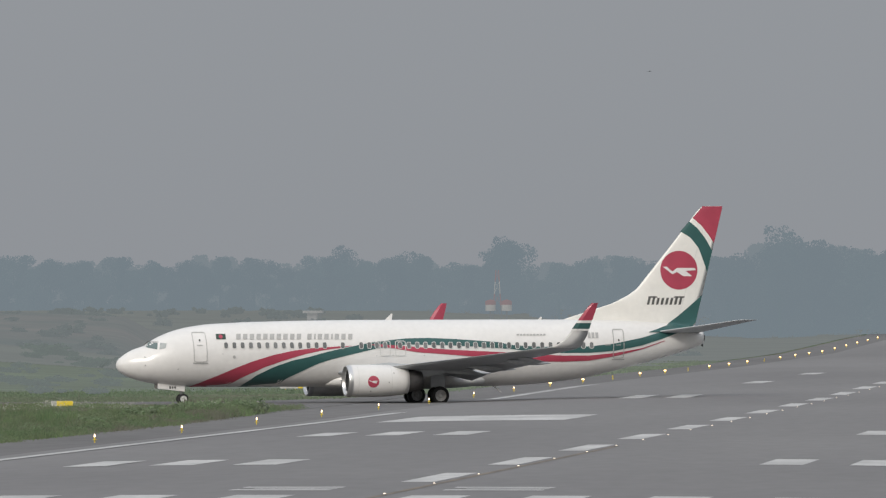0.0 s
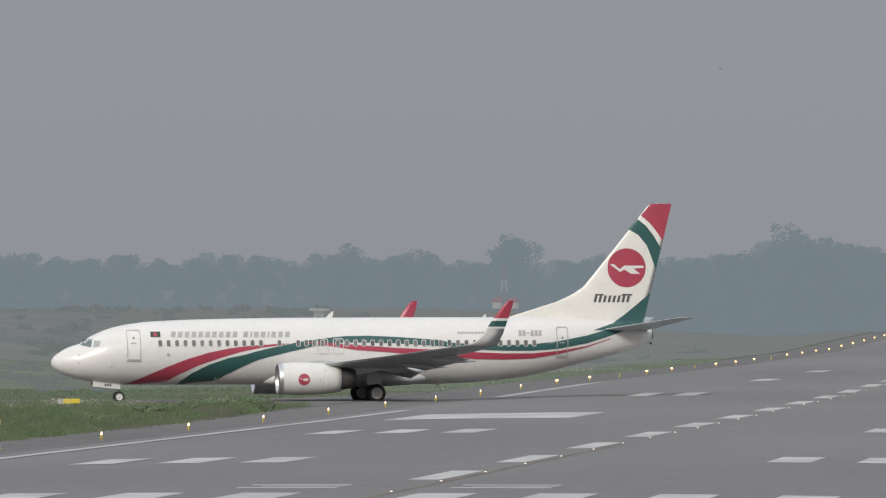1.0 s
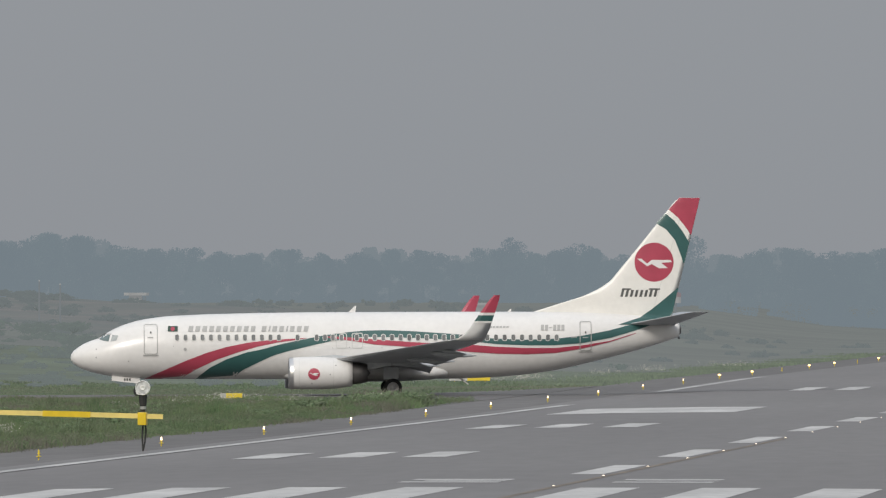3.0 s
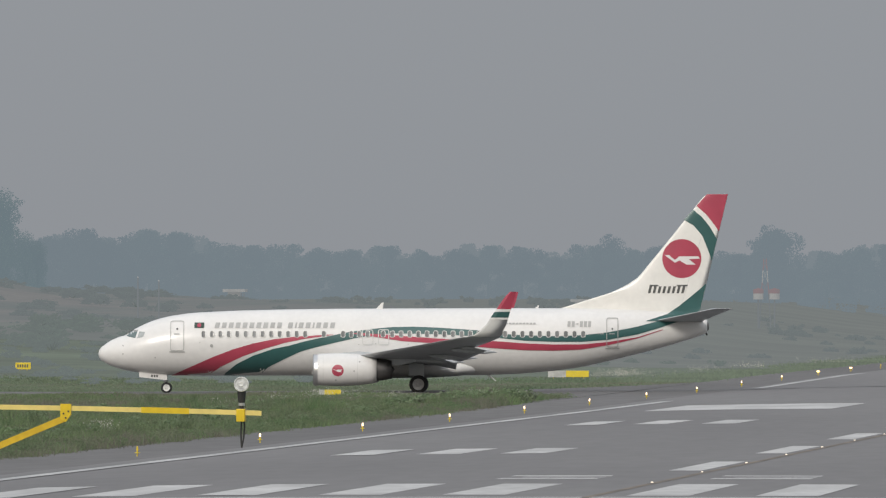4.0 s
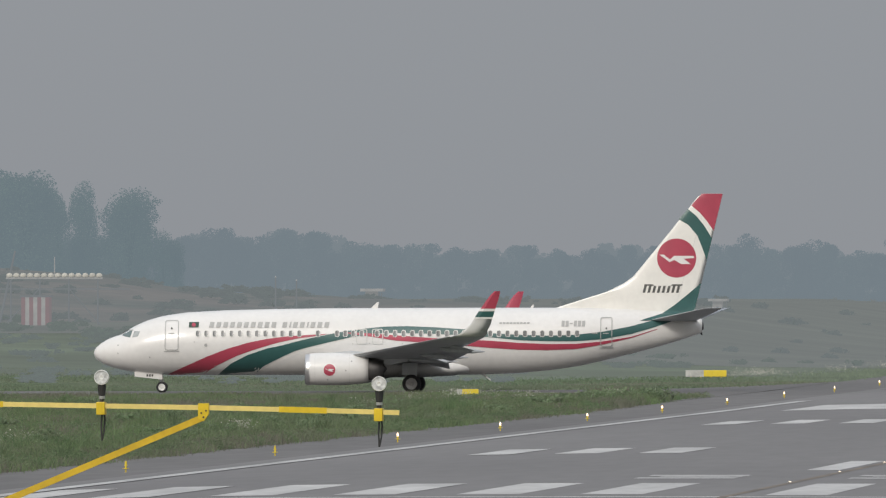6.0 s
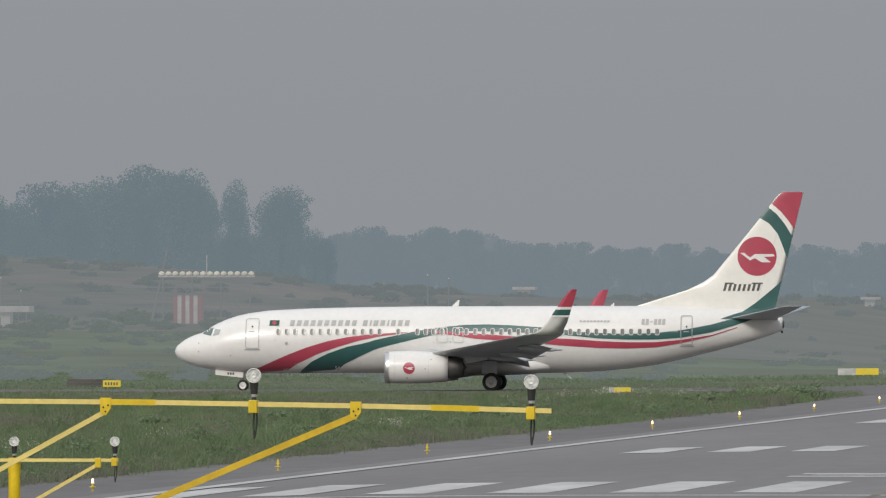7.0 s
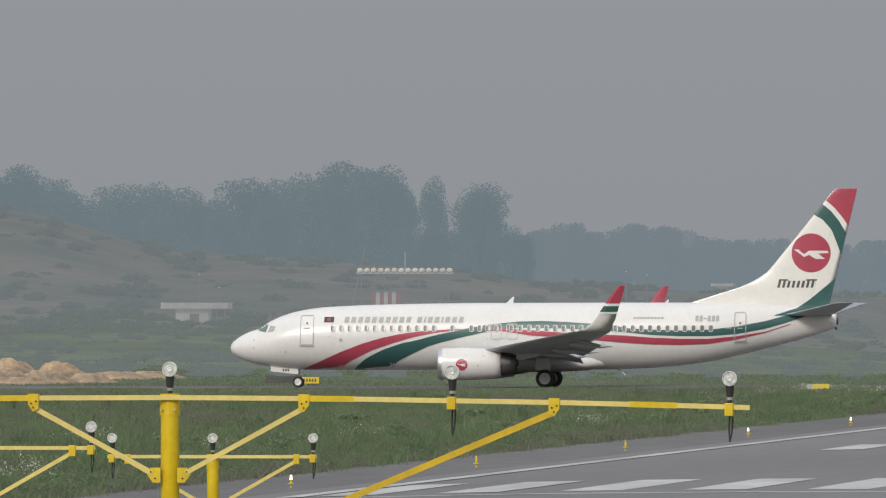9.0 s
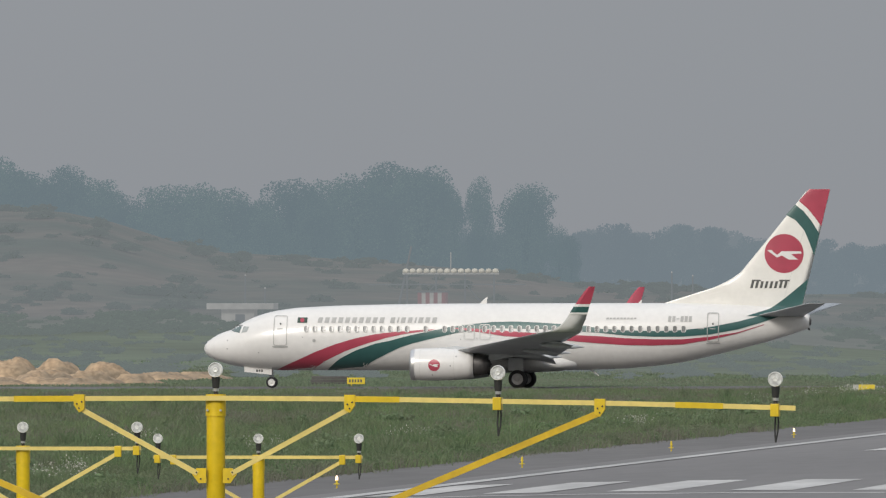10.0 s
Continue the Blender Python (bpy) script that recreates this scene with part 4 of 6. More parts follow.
def build_crossbar():
    """The wide bar: one post, a long drooping bar, inner and outer braces, five lamps."""
    y0, x0 = 156.0, 9.257
    g = level(x0, y0)
    bar_z = 4.31 - g
    th = empty("approach_light_bar", pose(x0, y0, g), "yellow steel approach-light crossbar on a tubular post, lamps unlit", "approach light")

    def droop(x):
        return bar_z - 0.0035 * abs(x) - 0.0024 * x * x * (1 if x > 0 else 0.22)
    bm = bmesh.new()
    lathe(bm, [(0, 0.0), (0, 0.088), (bar_z - 0.17, 0.088)], axis="z", seg=24)
    part("post", bm, M_YELLOW, th, "thick yellow tubular post", smooth=True)
    bm = bmesh.new()
    lathe(bm, [(bar_z - 0.17, 0.088), (bar_z - 0.17, 0.096), (bar_z + 0.035, 0.096), (bar_z + 0.035, 0.0)], axis="z", seg=24)
    part("collar", bm, M_YELLOW, th)
    bm = bmesh.new()
    box(bm, -0.3, 0.3, -0.3, 0.3, 0.0, 0.05, 0.01)
    part("base_plate", bm, M_YELLOW, th)
    ears = ((0.08, 0.66), (0.17, 0.66), (0.21, 0.72), (0.15, 0.80), (0.08, 0.80))
    for k in (-1, 1):
        bm = bmesh.new()
        vs = [bm.verts.new((k * px, yy, bar_z - pz)) for yy in (-0.118, -0.082) for px, pz in ears]
        bm.faces.new(vs[:5])
        bm.faces.new(vs[5:])
        for i in range(5):
            bm.faces.new((vs[i], vs[(i + 1) % 5], vs[5 + (i + 1) % 5], vs[5 + i]))
        bmesh.ops.recalc_face_normals(bm, faces=bm.faces)
        gus = part("gusset", bm, M_YELLOW, th)
        for px, pz in ((0.13, 0.76), (0.17, 0.70)):
            bm = bmesh.new()
            rod(bm, (k * px, -0.128, bar_z - pz), (k * px, -0.117, bar_z - pz), 0.009, seg=6)
            part("bolt", bm, M_BLACK, gus)
    for px in (-0.07, 0.055):
        bm = bmesh.new()
        rod(bm, (px, -0.105, bar_z - 0.115), (px, -0.06, bar_z - 0.115), 0.011, seg=6)
        part("bolt", bm, M_BARE, th)
    edges = [-5.40, -4.4, -3.7, -1.9, -1.28, 0.0, 1.28, 1.75, 3.64, 4.35, 4.8, 5.48]
    sleeves = {(-1.9, -1.28), (1.28, 1.75), (4.35, 4.8)}
    for a, b in zip(edges, edges[1:]):
        bm = bmesh.new()
        sl = (a, b) in sleeves
        beam(bm, (a, -0.10, droop(a)), (b, -0.10, droop(b)), 0.055 if not sl else 0.066, 0.046 if not sl else 0.054)
        part("rail", bm, M_YELLOW if sl else M_PALEYEL, th, "bright yellow sleeve" if sl else "bleached yellow rail")
    for x in (-3.64, -1.28, 1.28, 3.64):
        bm = bmesh.new()
        d = droop(x)
        k = 1 if x > 0 else -1
        vs = [bm.verts.new((x + k * px, yy, d + pz)) for yy in (-0.145, -0.055) for px, pz in ((-0.05, 0.04), (0.05, 0.04), (0.05, -0.06), (0.0, -0.13), (-0.05, -0.10))]
        bm.faces.new(vs[:5])
        bm.faces.new(vs[5:])
        for i in range(5):
            bm.faces.new((vs[i], vs[(i + 1) % 5], vs[5 + (i + 1) % 5], vs[5 + i]))
        bmesh.ops.recalc_face_normals(bm, faces=bm.faces)
        br = part("bracket", bm, M_YELLOW, th)
        for px, pz in ((-0.02, -0.05), (0.025, -0.03), (0.0, -0.09)):
            bm = bmesh.new()
            rod(bm, (x + px, -0.155, d + pz), (x + px, -0.14, d + pz), 0.009, seg=6)
            part("bolt", bm, M_BLACK, br)
    for x in (-1.28, 1.28):
        bm = bmesh.new()
        beam(bm, (math.copysign(0.16, x), -0.10, bar_z - 0.71), (x, -0.10, droop(x) - 0.09), 0.05, 0.045)
        part("brace", bm, M_PALEYEL, th, "bleached yellow diagonal brace")
    for x in (-3.64, 3.64):
        bm = bmesh.new()
        beam(bm, (math.copysign(0.1, x), -0.10, bar_z - 1.62), (x, -0.10, droop(x) - 0.09), 0.055, 0.06)
        part("brace", bm, M_DEEPYEL, th, "deep yellow diagonal brace")
    for x in (-5.285, -2.67, 0.0, 2.67, 5.285):
        d = droop(x)
        lamp_head(th, x, d, d + 0.265, 0.070, cable=x != 0)
    return th


def build_barrette(x0, y0, z_bar, group):
    g = level(x0, y0)
    bar_z = z_bar - g
    th = empty("approach_light_barrette", pose(x0, y0, g), "yellow steel barrette with three unlit approach lamps", "approach light", group)
    bm = bmesh.new()
    lathe(bm, [(0, 0.0), (0, 0.088), (bar_z - 0.19, 0.088)], axis="z", seg=20)
    part("post", bm, M_YELLOW, th, "yellow tubular post", smooth=True)
    bm = bmesh.new()
    lathe(bm, [(bar_z - 0.19, 0.094), (bar_z + 0.035, 0.094), (bar_z + 0.035, 0.0)], axis="z", seg=20)
    part("collar", bm, M_YELLOW, th)
    bm = bmesh.new()
    box(bm, -0.3, 0.3, -0.3, 0.3, 0.0, 0.05, 0.01)
    part("base_plate", bm, M_YELLOW, th)
    for s in (-1, 1):
        bm = bmesh.new()
        beam(bm, (0.0, -0.10, bar_z), (s * 1.56, -0.10, bar_z), 0.055, 0.048)
        part("rail", bm, M_PALEYEL, th, "bleached yellow rail")
        bm = bmesh.new()
        beam(bm, (s * 0.1, -0.10, bar_z - 0.72), (s * 1.26, -0.10, bar_z - 0.06), 0.05, 0.05)
        part("brace", bm, M_PALEYEL, th)
        bm = bmesh.new()
        box(bm, s * 1.26 - 0.045, s * 1.26 + 0.045, -0.145, -0.06, bar_z - 0.11, bar_z + 0.035, 0.01)
        part("bracket", bm, M_YELLOW, th)
    bm = bmesh.new()
    box(bm, -0.17, 0.17, -0.118, -0.082, bar_z - 0.80, bar_z - 0.68, 0.004)
    part("gusset", bm, M_YELLOW, th)
    for x in (-1.5, 0.0, 1.5):
        lamp_head(th, x, bar_z, bar_z + 0.275, 0.072, cable=x != 0)
    return th


build_crossbar()
build_barrette(-0.03, 246.0, 2.89, "centreline barrettes")
build_barrette(0.11, 216.0, 3.29, "centreline barrettes")


# ---- runway edge lamps ----
def build_edge_lamp(lit, r=0.037, lamp=None):
    th = empty("runway_edge_light", pose(0, 0, 0), "yellow elevated runway edge lamp, lit" if lit else "yellow elevated runway edge lamp, unlit", "runway light", "runway edge lights")
    bm = bmesh.new()
    lathe(bm, [(0, 0.17), (0.03, 0.17), (0.04, 0.025), (0.15, 0.022), (0.155, 0.10), (0.18, 0.10), (0.185, 0.03), (0.25, 0.03), (0.26, 0.055), (0.28, 0.055)], axis="z", seg=12)
    part("stem", bm, M_SIGNYEL, th, "yellow stem and foot")
    bm = bmesh.new()
    lathe(bm, [(0.28, 0.045), (0.32, r), (0.38, r * 0.9), (0.41, r * 0.4), (0.42, 0.0)], axis="z", seg=12)
    part("globe", bm, lamp or (M_LIT if lit else M_SIGNYEL), th, "glowing globe" if lit else "")
    return th


def edge_lamps():
    # amber globes are oversized: the halo of the far lamps is built in
    first = {"lit": build_edge_lamp(True), "dark": build_edge_lamp(False), "amber": build_edge_lamp(True, 0.12, M_AMBER)}
    used = set()
    for k in range(-5, 27):
        y = 730.2 + 60 * k
        on = "dark" if k in (-5, -3, -2, 10, 13, 17) else ("lit" if k < 8 else "amber")
        m = pose(-24.0, y, level(-24.0, y) - 0.01)
        if on not in used:
            first[on].matrix_basis = m
            used.add(on)
        else:
            copy_thing(first[on], m)


edge_lamps()


def centre_lamps():
    bm = bmesh.new()
    lathe(bm, [(0.0, 0.05), (0.012, 0.035), (0.026, 0.015), (0.026, 0)], axis="z", seg=10)
    me = mesh_of("centreline_lamp", bm, M_DOT)
    for k in range(26):
        y = 487 + 30 * k
        share("centreline_lamp", me, RUNWAY, pose(1.3, y, level(1.3, y) + 0.006))


centre_lamps()


# ---- far trees, bank and scrub ----
def place(pan, depth):
    """The spot on the ground at that bearing (finest steps of the pan) and depth along the runway."""
    return EYE[0] + depth * math.tan((pan - 2203) / REACH)


def build_tree_mesh(seed, height, spread, leaf, material, trunk_mat, n, slender=0.0):
    rnd = random.Random(seed)
    th = empty("tree", pose(0, 0, 0), "hazy blue-green broadleaf tree far behind the airfield", "tree", "tree belt")
    bm = bmesh.new()
    rod(bm, (0, 0, -0.5), (rnd.uniform(-0.3, 0.3), 0, height * 0.55), height * 0.022, height * 0.012, seg=8)
    clumps = []
    for k in range(9 if not slender else 7):
        a = rnd.uniform(0, 2 * math.pi)
        z = height * rnd.uniform(0.38, 0.9)
        reach = spread * rnd.uniform(0.25, 0.95) * math.sqrt(max(0.08, 1 - ((z / height - 0.6) / 0.45) ** 2))
        c = Vector((reach * math.cos(a), reach * math.sin(a), z))
        rod(bm, (0, 0, height * rnd.uniform(0.25, 0.5)), c, height * 0.009, height * 0.003, seg=5)
        clumps.append((c, height * rnd.uniform(0.10, 0.19)))
    clumps.append((Vector((0, 0, height * 0.62)), height * 0.22))
    clumps.append((Vector((rnd.uniform(-0.1, 0.1) * spread, 0, height * 0.84)), height * 0.155))
    for k in range(9):
        a = rnd.uniform(0, 2 * math.pi)
        clumps.append((Vector((spread * 0.8 * math.cos(a), spread * 0.8 * math.sin(a), height * rnd.uniform(0.02, 0.38))), height * 0.15))
    for k in range(16):
        c, q = clumps[rnd.randrange(len(clumps))]
        u = Vector((rnd.gauss(0, 1), rnd.gauss(0, 1), rnd.gauss(0.5, 0.8))).normalized()
        clumps.append((c + u * q, q * rnd.uniform(0.3, 0.5)))
    weights = [q ** 2 for _, q in clumps]
    part("trunk", bm, trunk_mat, th)
    verts, faces = [], []
    for i in range(n):
        c, r = rnd.choices(clumps, weights)[0]
        d = Vector((rnd.gauss(0, 1), rnd.gauss(0, 1), rnd.gauss(0, 1) * 0.8)).normalized() * r * rnd.random() ** 0.3
        p = c + d
        if p.z > height:
            continue
        u = Vector((rnd.gauss(0, 1), rnd.gauss(0, 1), rnd.gauss(0, 1))).normalized()
        v = u.cross(Vector((rnd.gauss(0, 1), rnd.gauss(0, 1), rnd.gauss(0, 1)))).normalized()
        s = leaf * rnd.uniform(0.6, 1.4)
        b = len(verts)
        verts += [p - u * s, p + v * s * 0.6, p + u * s, p - v * s * 0.6]
        faces.append((b, b + 1, b + 2, b + 3))
    me = bpy.data.meshes.new("crown")
    me.from_pydata([tuple(v) for v in verts], [], faces)
    me.materials.append(material)
    crown = new("crown", me)
    crown.parent = th
    return th


def tree_belts():
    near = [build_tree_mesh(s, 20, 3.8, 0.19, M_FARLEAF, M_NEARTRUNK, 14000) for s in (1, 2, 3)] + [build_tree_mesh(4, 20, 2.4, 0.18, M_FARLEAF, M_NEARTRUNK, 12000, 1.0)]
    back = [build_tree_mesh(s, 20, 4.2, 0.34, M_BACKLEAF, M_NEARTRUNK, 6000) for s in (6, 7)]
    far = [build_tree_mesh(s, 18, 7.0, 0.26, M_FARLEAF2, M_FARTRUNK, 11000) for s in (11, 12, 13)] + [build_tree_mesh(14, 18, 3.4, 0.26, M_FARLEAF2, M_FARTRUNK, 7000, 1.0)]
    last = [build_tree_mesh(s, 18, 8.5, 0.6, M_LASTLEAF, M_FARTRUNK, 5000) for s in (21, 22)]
    rnd = random.Random(5)
    used = set()

    def put(proto, pan, d, top, tall, wide=1.0):
        x = place(pan, d)
        h = max(3.0, 5.45 + (557 - top) * d / REACH - level(x, d))
        m = pose(x, d, level(x, d) - 0.2, 0, 0, rnd.uniform(0, 360))
        k = h / tall
        if proto.name not in used:
            used.add(proto.name)
            ob = proto
            ob.matrix_basis = m
        else:
            ob = copy_thing(proto, m)
        ob.scale = (k * wide * rnd.uniform(0.9, 1.2), k * wide * rnd.uniform(0.9, 1.2), k)

    TOP_NEAR = ([-1500, -1420, -1356, -1301, -1240, -1190, -1154, -1125, -1098, -1012, -951, -884, -834, -736, -675, -620, -600],
                [300, 308, 333, 318, 340, 380, 346, 358, 348, 356, 376, 328, 346, 315, 322, 344, 352])
    for k in range(43):
        pan = -1480 + k * 19.3
        d = rnd.uniform(1760, 1840)
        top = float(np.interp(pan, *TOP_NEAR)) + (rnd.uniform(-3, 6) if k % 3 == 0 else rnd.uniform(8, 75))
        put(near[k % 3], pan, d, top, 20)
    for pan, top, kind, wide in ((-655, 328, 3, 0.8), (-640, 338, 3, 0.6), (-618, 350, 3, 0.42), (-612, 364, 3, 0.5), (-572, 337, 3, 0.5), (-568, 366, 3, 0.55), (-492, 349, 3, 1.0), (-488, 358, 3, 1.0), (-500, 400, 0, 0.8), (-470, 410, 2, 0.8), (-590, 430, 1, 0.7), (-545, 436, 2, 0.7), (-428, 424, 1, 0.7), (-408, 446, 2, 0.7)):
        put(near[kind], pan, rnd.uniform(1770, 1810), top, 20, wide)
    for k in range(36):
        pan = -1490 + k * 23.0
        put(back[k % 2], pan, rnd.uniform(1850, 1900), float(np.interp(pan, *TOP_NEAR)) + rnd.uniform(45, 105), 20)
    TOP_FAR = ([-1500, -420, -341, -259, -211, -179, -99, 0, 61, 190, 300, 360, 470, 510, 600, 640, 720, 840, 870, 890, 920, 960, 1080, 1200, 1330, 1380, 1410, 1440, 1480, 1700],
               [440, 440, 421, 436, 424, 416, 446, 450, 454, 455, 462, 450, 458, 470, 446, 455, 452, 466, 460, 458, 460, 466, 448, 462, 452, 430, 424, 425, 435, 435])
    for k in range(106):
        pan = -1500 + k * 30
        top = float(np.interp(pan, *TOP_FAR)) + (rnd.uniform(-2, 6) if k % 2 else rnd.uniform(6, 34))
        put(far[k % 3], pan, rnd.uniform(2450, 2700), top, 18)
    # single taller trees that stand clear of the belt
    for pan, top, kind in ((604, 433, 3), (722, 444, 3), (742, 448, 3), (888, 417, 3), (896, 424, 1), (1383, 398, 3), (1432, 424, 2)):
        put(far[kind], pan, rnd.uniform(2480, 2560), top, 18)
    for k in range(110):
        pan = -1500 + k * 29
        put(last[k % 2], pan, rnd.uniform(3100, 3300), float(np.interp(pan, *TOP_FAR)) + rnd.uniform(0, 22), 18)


tree_belts()


RIDGE = ([-1600, -1419, -1309, -1219, -1119, -1019, -819, -619, -400, -100, 300], [404, 405, 403, 424, 458, 482, 496, 505, 530, 552, 562])


def bank_height(pan, d):
    u = (d - 1370) / 320
    h = smooth(0, 0.55, u) * (1 - smooth(0.62, 1.0, u))
    base = level(place(pan, d), d) - 0.4
    return base + max(0.0, 5.25 + (557 - float(np.interp(pan, *RIDGE))) * 1560 / REACH - base) * h


def build_bank():
    """A long bare earth bank, high at one end and running out behind the field."""
    bm = bmesh.new()
    rnd = random.Random(8)
    prev = None
    for k in range(96):
        pan = -1600 + 20 * k
        d0 = 1560.0
        row = []
        for j in range(13):
            u = j / 12
            d = d0 - 190 + 320 * u
            x = place(pan, d)
            h = smooth(0, 0.55, u)
            z = bank_height(pan, d)
            z += 0.5 * noise.noise(Vector((x * 0.06, d * 0.03, 0.3))) * (0.3 + h) - 1.6 * smooth(205, 290, pan)
            row.append(bm.verts.new((x, d, z)))
        if prev:
            for j in range(12):
                bm.faces.new((prev[j], row[j], row[j + 1], prev[j + 1]))
        prev = row
    bmesh.ops.recalc_face_normals(bm, faces=bm.faces)
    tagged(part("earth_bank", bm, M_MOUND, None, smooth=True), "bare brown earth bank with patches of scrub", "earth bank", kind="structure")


build_bank()


def build_far_field(name, y_rows, material, label, lift):
    bm = bmesh.new()
    for x0, x1 in ((-1400, -29.6), (29.6, 900)):
        cols = [x0, -700, -400, -250, -180, -130, -100, -80, -70, -60, -52, -46, -40, -35, x1] if x0 < 0 else [x0, 45, 70, 120, 250, 600, x1]
        prev = None
        for y in y_rows:
            # the sheet thins out to nothing beside the runway and at its near end
            row = [bm.verts.new((x, y, level(x, y) + (0.008 if abs(x) < 30 or y < 1180 else lift))) for x in cols]
            if prev:
                for i in range(len(cols) - 1):
                    bm.faces.new((prev[i], prev[i + 1], row[i + 1], row[i]))
            prev = row
    tagged(part(name, bm, material, None), label, "field", kind="structure")


# sheets laid over the grassland to give the ground its painted haze
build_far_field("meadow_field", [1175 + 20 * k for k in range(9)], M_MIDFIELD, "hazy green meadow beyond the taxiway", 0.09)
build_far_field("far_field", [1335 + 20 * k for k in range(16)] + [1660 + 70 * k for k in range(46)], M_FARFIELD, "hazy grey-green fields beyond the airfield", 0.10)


def scatter(name, label, category, material, spots, height, width, lean, rnd, blades=7, radius=0.35):
    """Tufts of tapered blades, all in one mesh; spots are (x, y, size)."""
    verts, faces = [], []
    for x, y, k in spots:
        z = level(x, y) - 0.03
        for _ in range(blades):
            a = rnd.uniform(0, 2 * math.pi)
            px, py = x + rnd.gauss(0, radius), y + rnd.gauss(0, radius)
            h = height * k * rnd.uniform(0.45, 1.25)
            w = width * rnd.uniform(0.6, 1.4)
            dx, dy = lean * h * rnd.gauss(0, 1), lean * h * rnd.gauss(0, 1)
            cx, cy = w * math.cos(a) * 0.5, w * math.sin(a) * 0.5
            b = len(verts)
            verts += [(px - cx, py - cy, z), (px + cx, py + cy, z), (px + cx * 0.7 + dx * 0.4, py + cy * 0.7 + dy * 0.4, z + h * 0.6), (px - cx * 0.7 + dx * 0.4, py - cy * 0.7 + dy * 0.4, z + h * 0.6), (px + dx, py + dy, z + h)]
            faces += [(b, b + 1, b + 2, b + 3), (b + 3, b + 2, b + 4)]
    me = bpy.data.meshes.new(name)
    me.from_pydata(verts, [], faces)
    me.materials.append(material)
    return tagged(new(name, me), label, category, kind="stuff")


def leafy(rnd, patch):
    """Low lumps of broad-leaved weeds between the grass, densest along the paved edge."""
    verts, faces = [], []
    n = 0
    while n < 2800:
        y = rnd.uniform(450, 985)
        lim = 26.46 - y * 0.126 - 3
        x = -28.6 - 0.8 * smooth(850, 950, y) - rnd.random() ** 2.6 * max(4.0, (-29.1 - lim))
        if patch(x, y) + rnd.gauss(0, 0.25) < 0.35:
            continue
        n += 1
        r, h = rnd.uniform(0.25, 0.7), rnd.uniform(0.22, 0.55) * (0.7 if y > 930 else 1.0)
        z = level(x, y)
        for _ in range(60):
            a, u = rnd.uniform(0, 6.283), rnd.random() ** 0.5
            c = Vector((x + r * u * math.cos(a), y + r * u * math.sin(a), z + h * (1 - u * u * 0.8) * rnd.uniform(0.55, 1.1)))
            d = Vector((rnd.gauss(0, 1), rnd.gauss(0, 1), rnd.gauss(0.3, 0.7))).normalized() * rnd.uniform(0.035, 0.08)
            e = d.cross(Vector((rnd.gauss(0, 1), rnd.gauss(0, 1), rnd.gauss(0, 1)))).normalized() * rnd.uniform(0.012, 0.028)
            b = len(verts)
            verts += [tuple(c - d), tuple(c + e), tuple(c + d), tuple(c - e)]
            faces.append((b, b + 1, b + 2, b + 3))
    me = bpy.data.meshes.new("leafy_weeds")
    me.from_pydata(verts, [], faces)
    me.materials.append(M_WEED)
    tagged(new("leafy_weeds", me), "lumps of leafy green weeds along the paved edge", "weeds", kind="stuff")


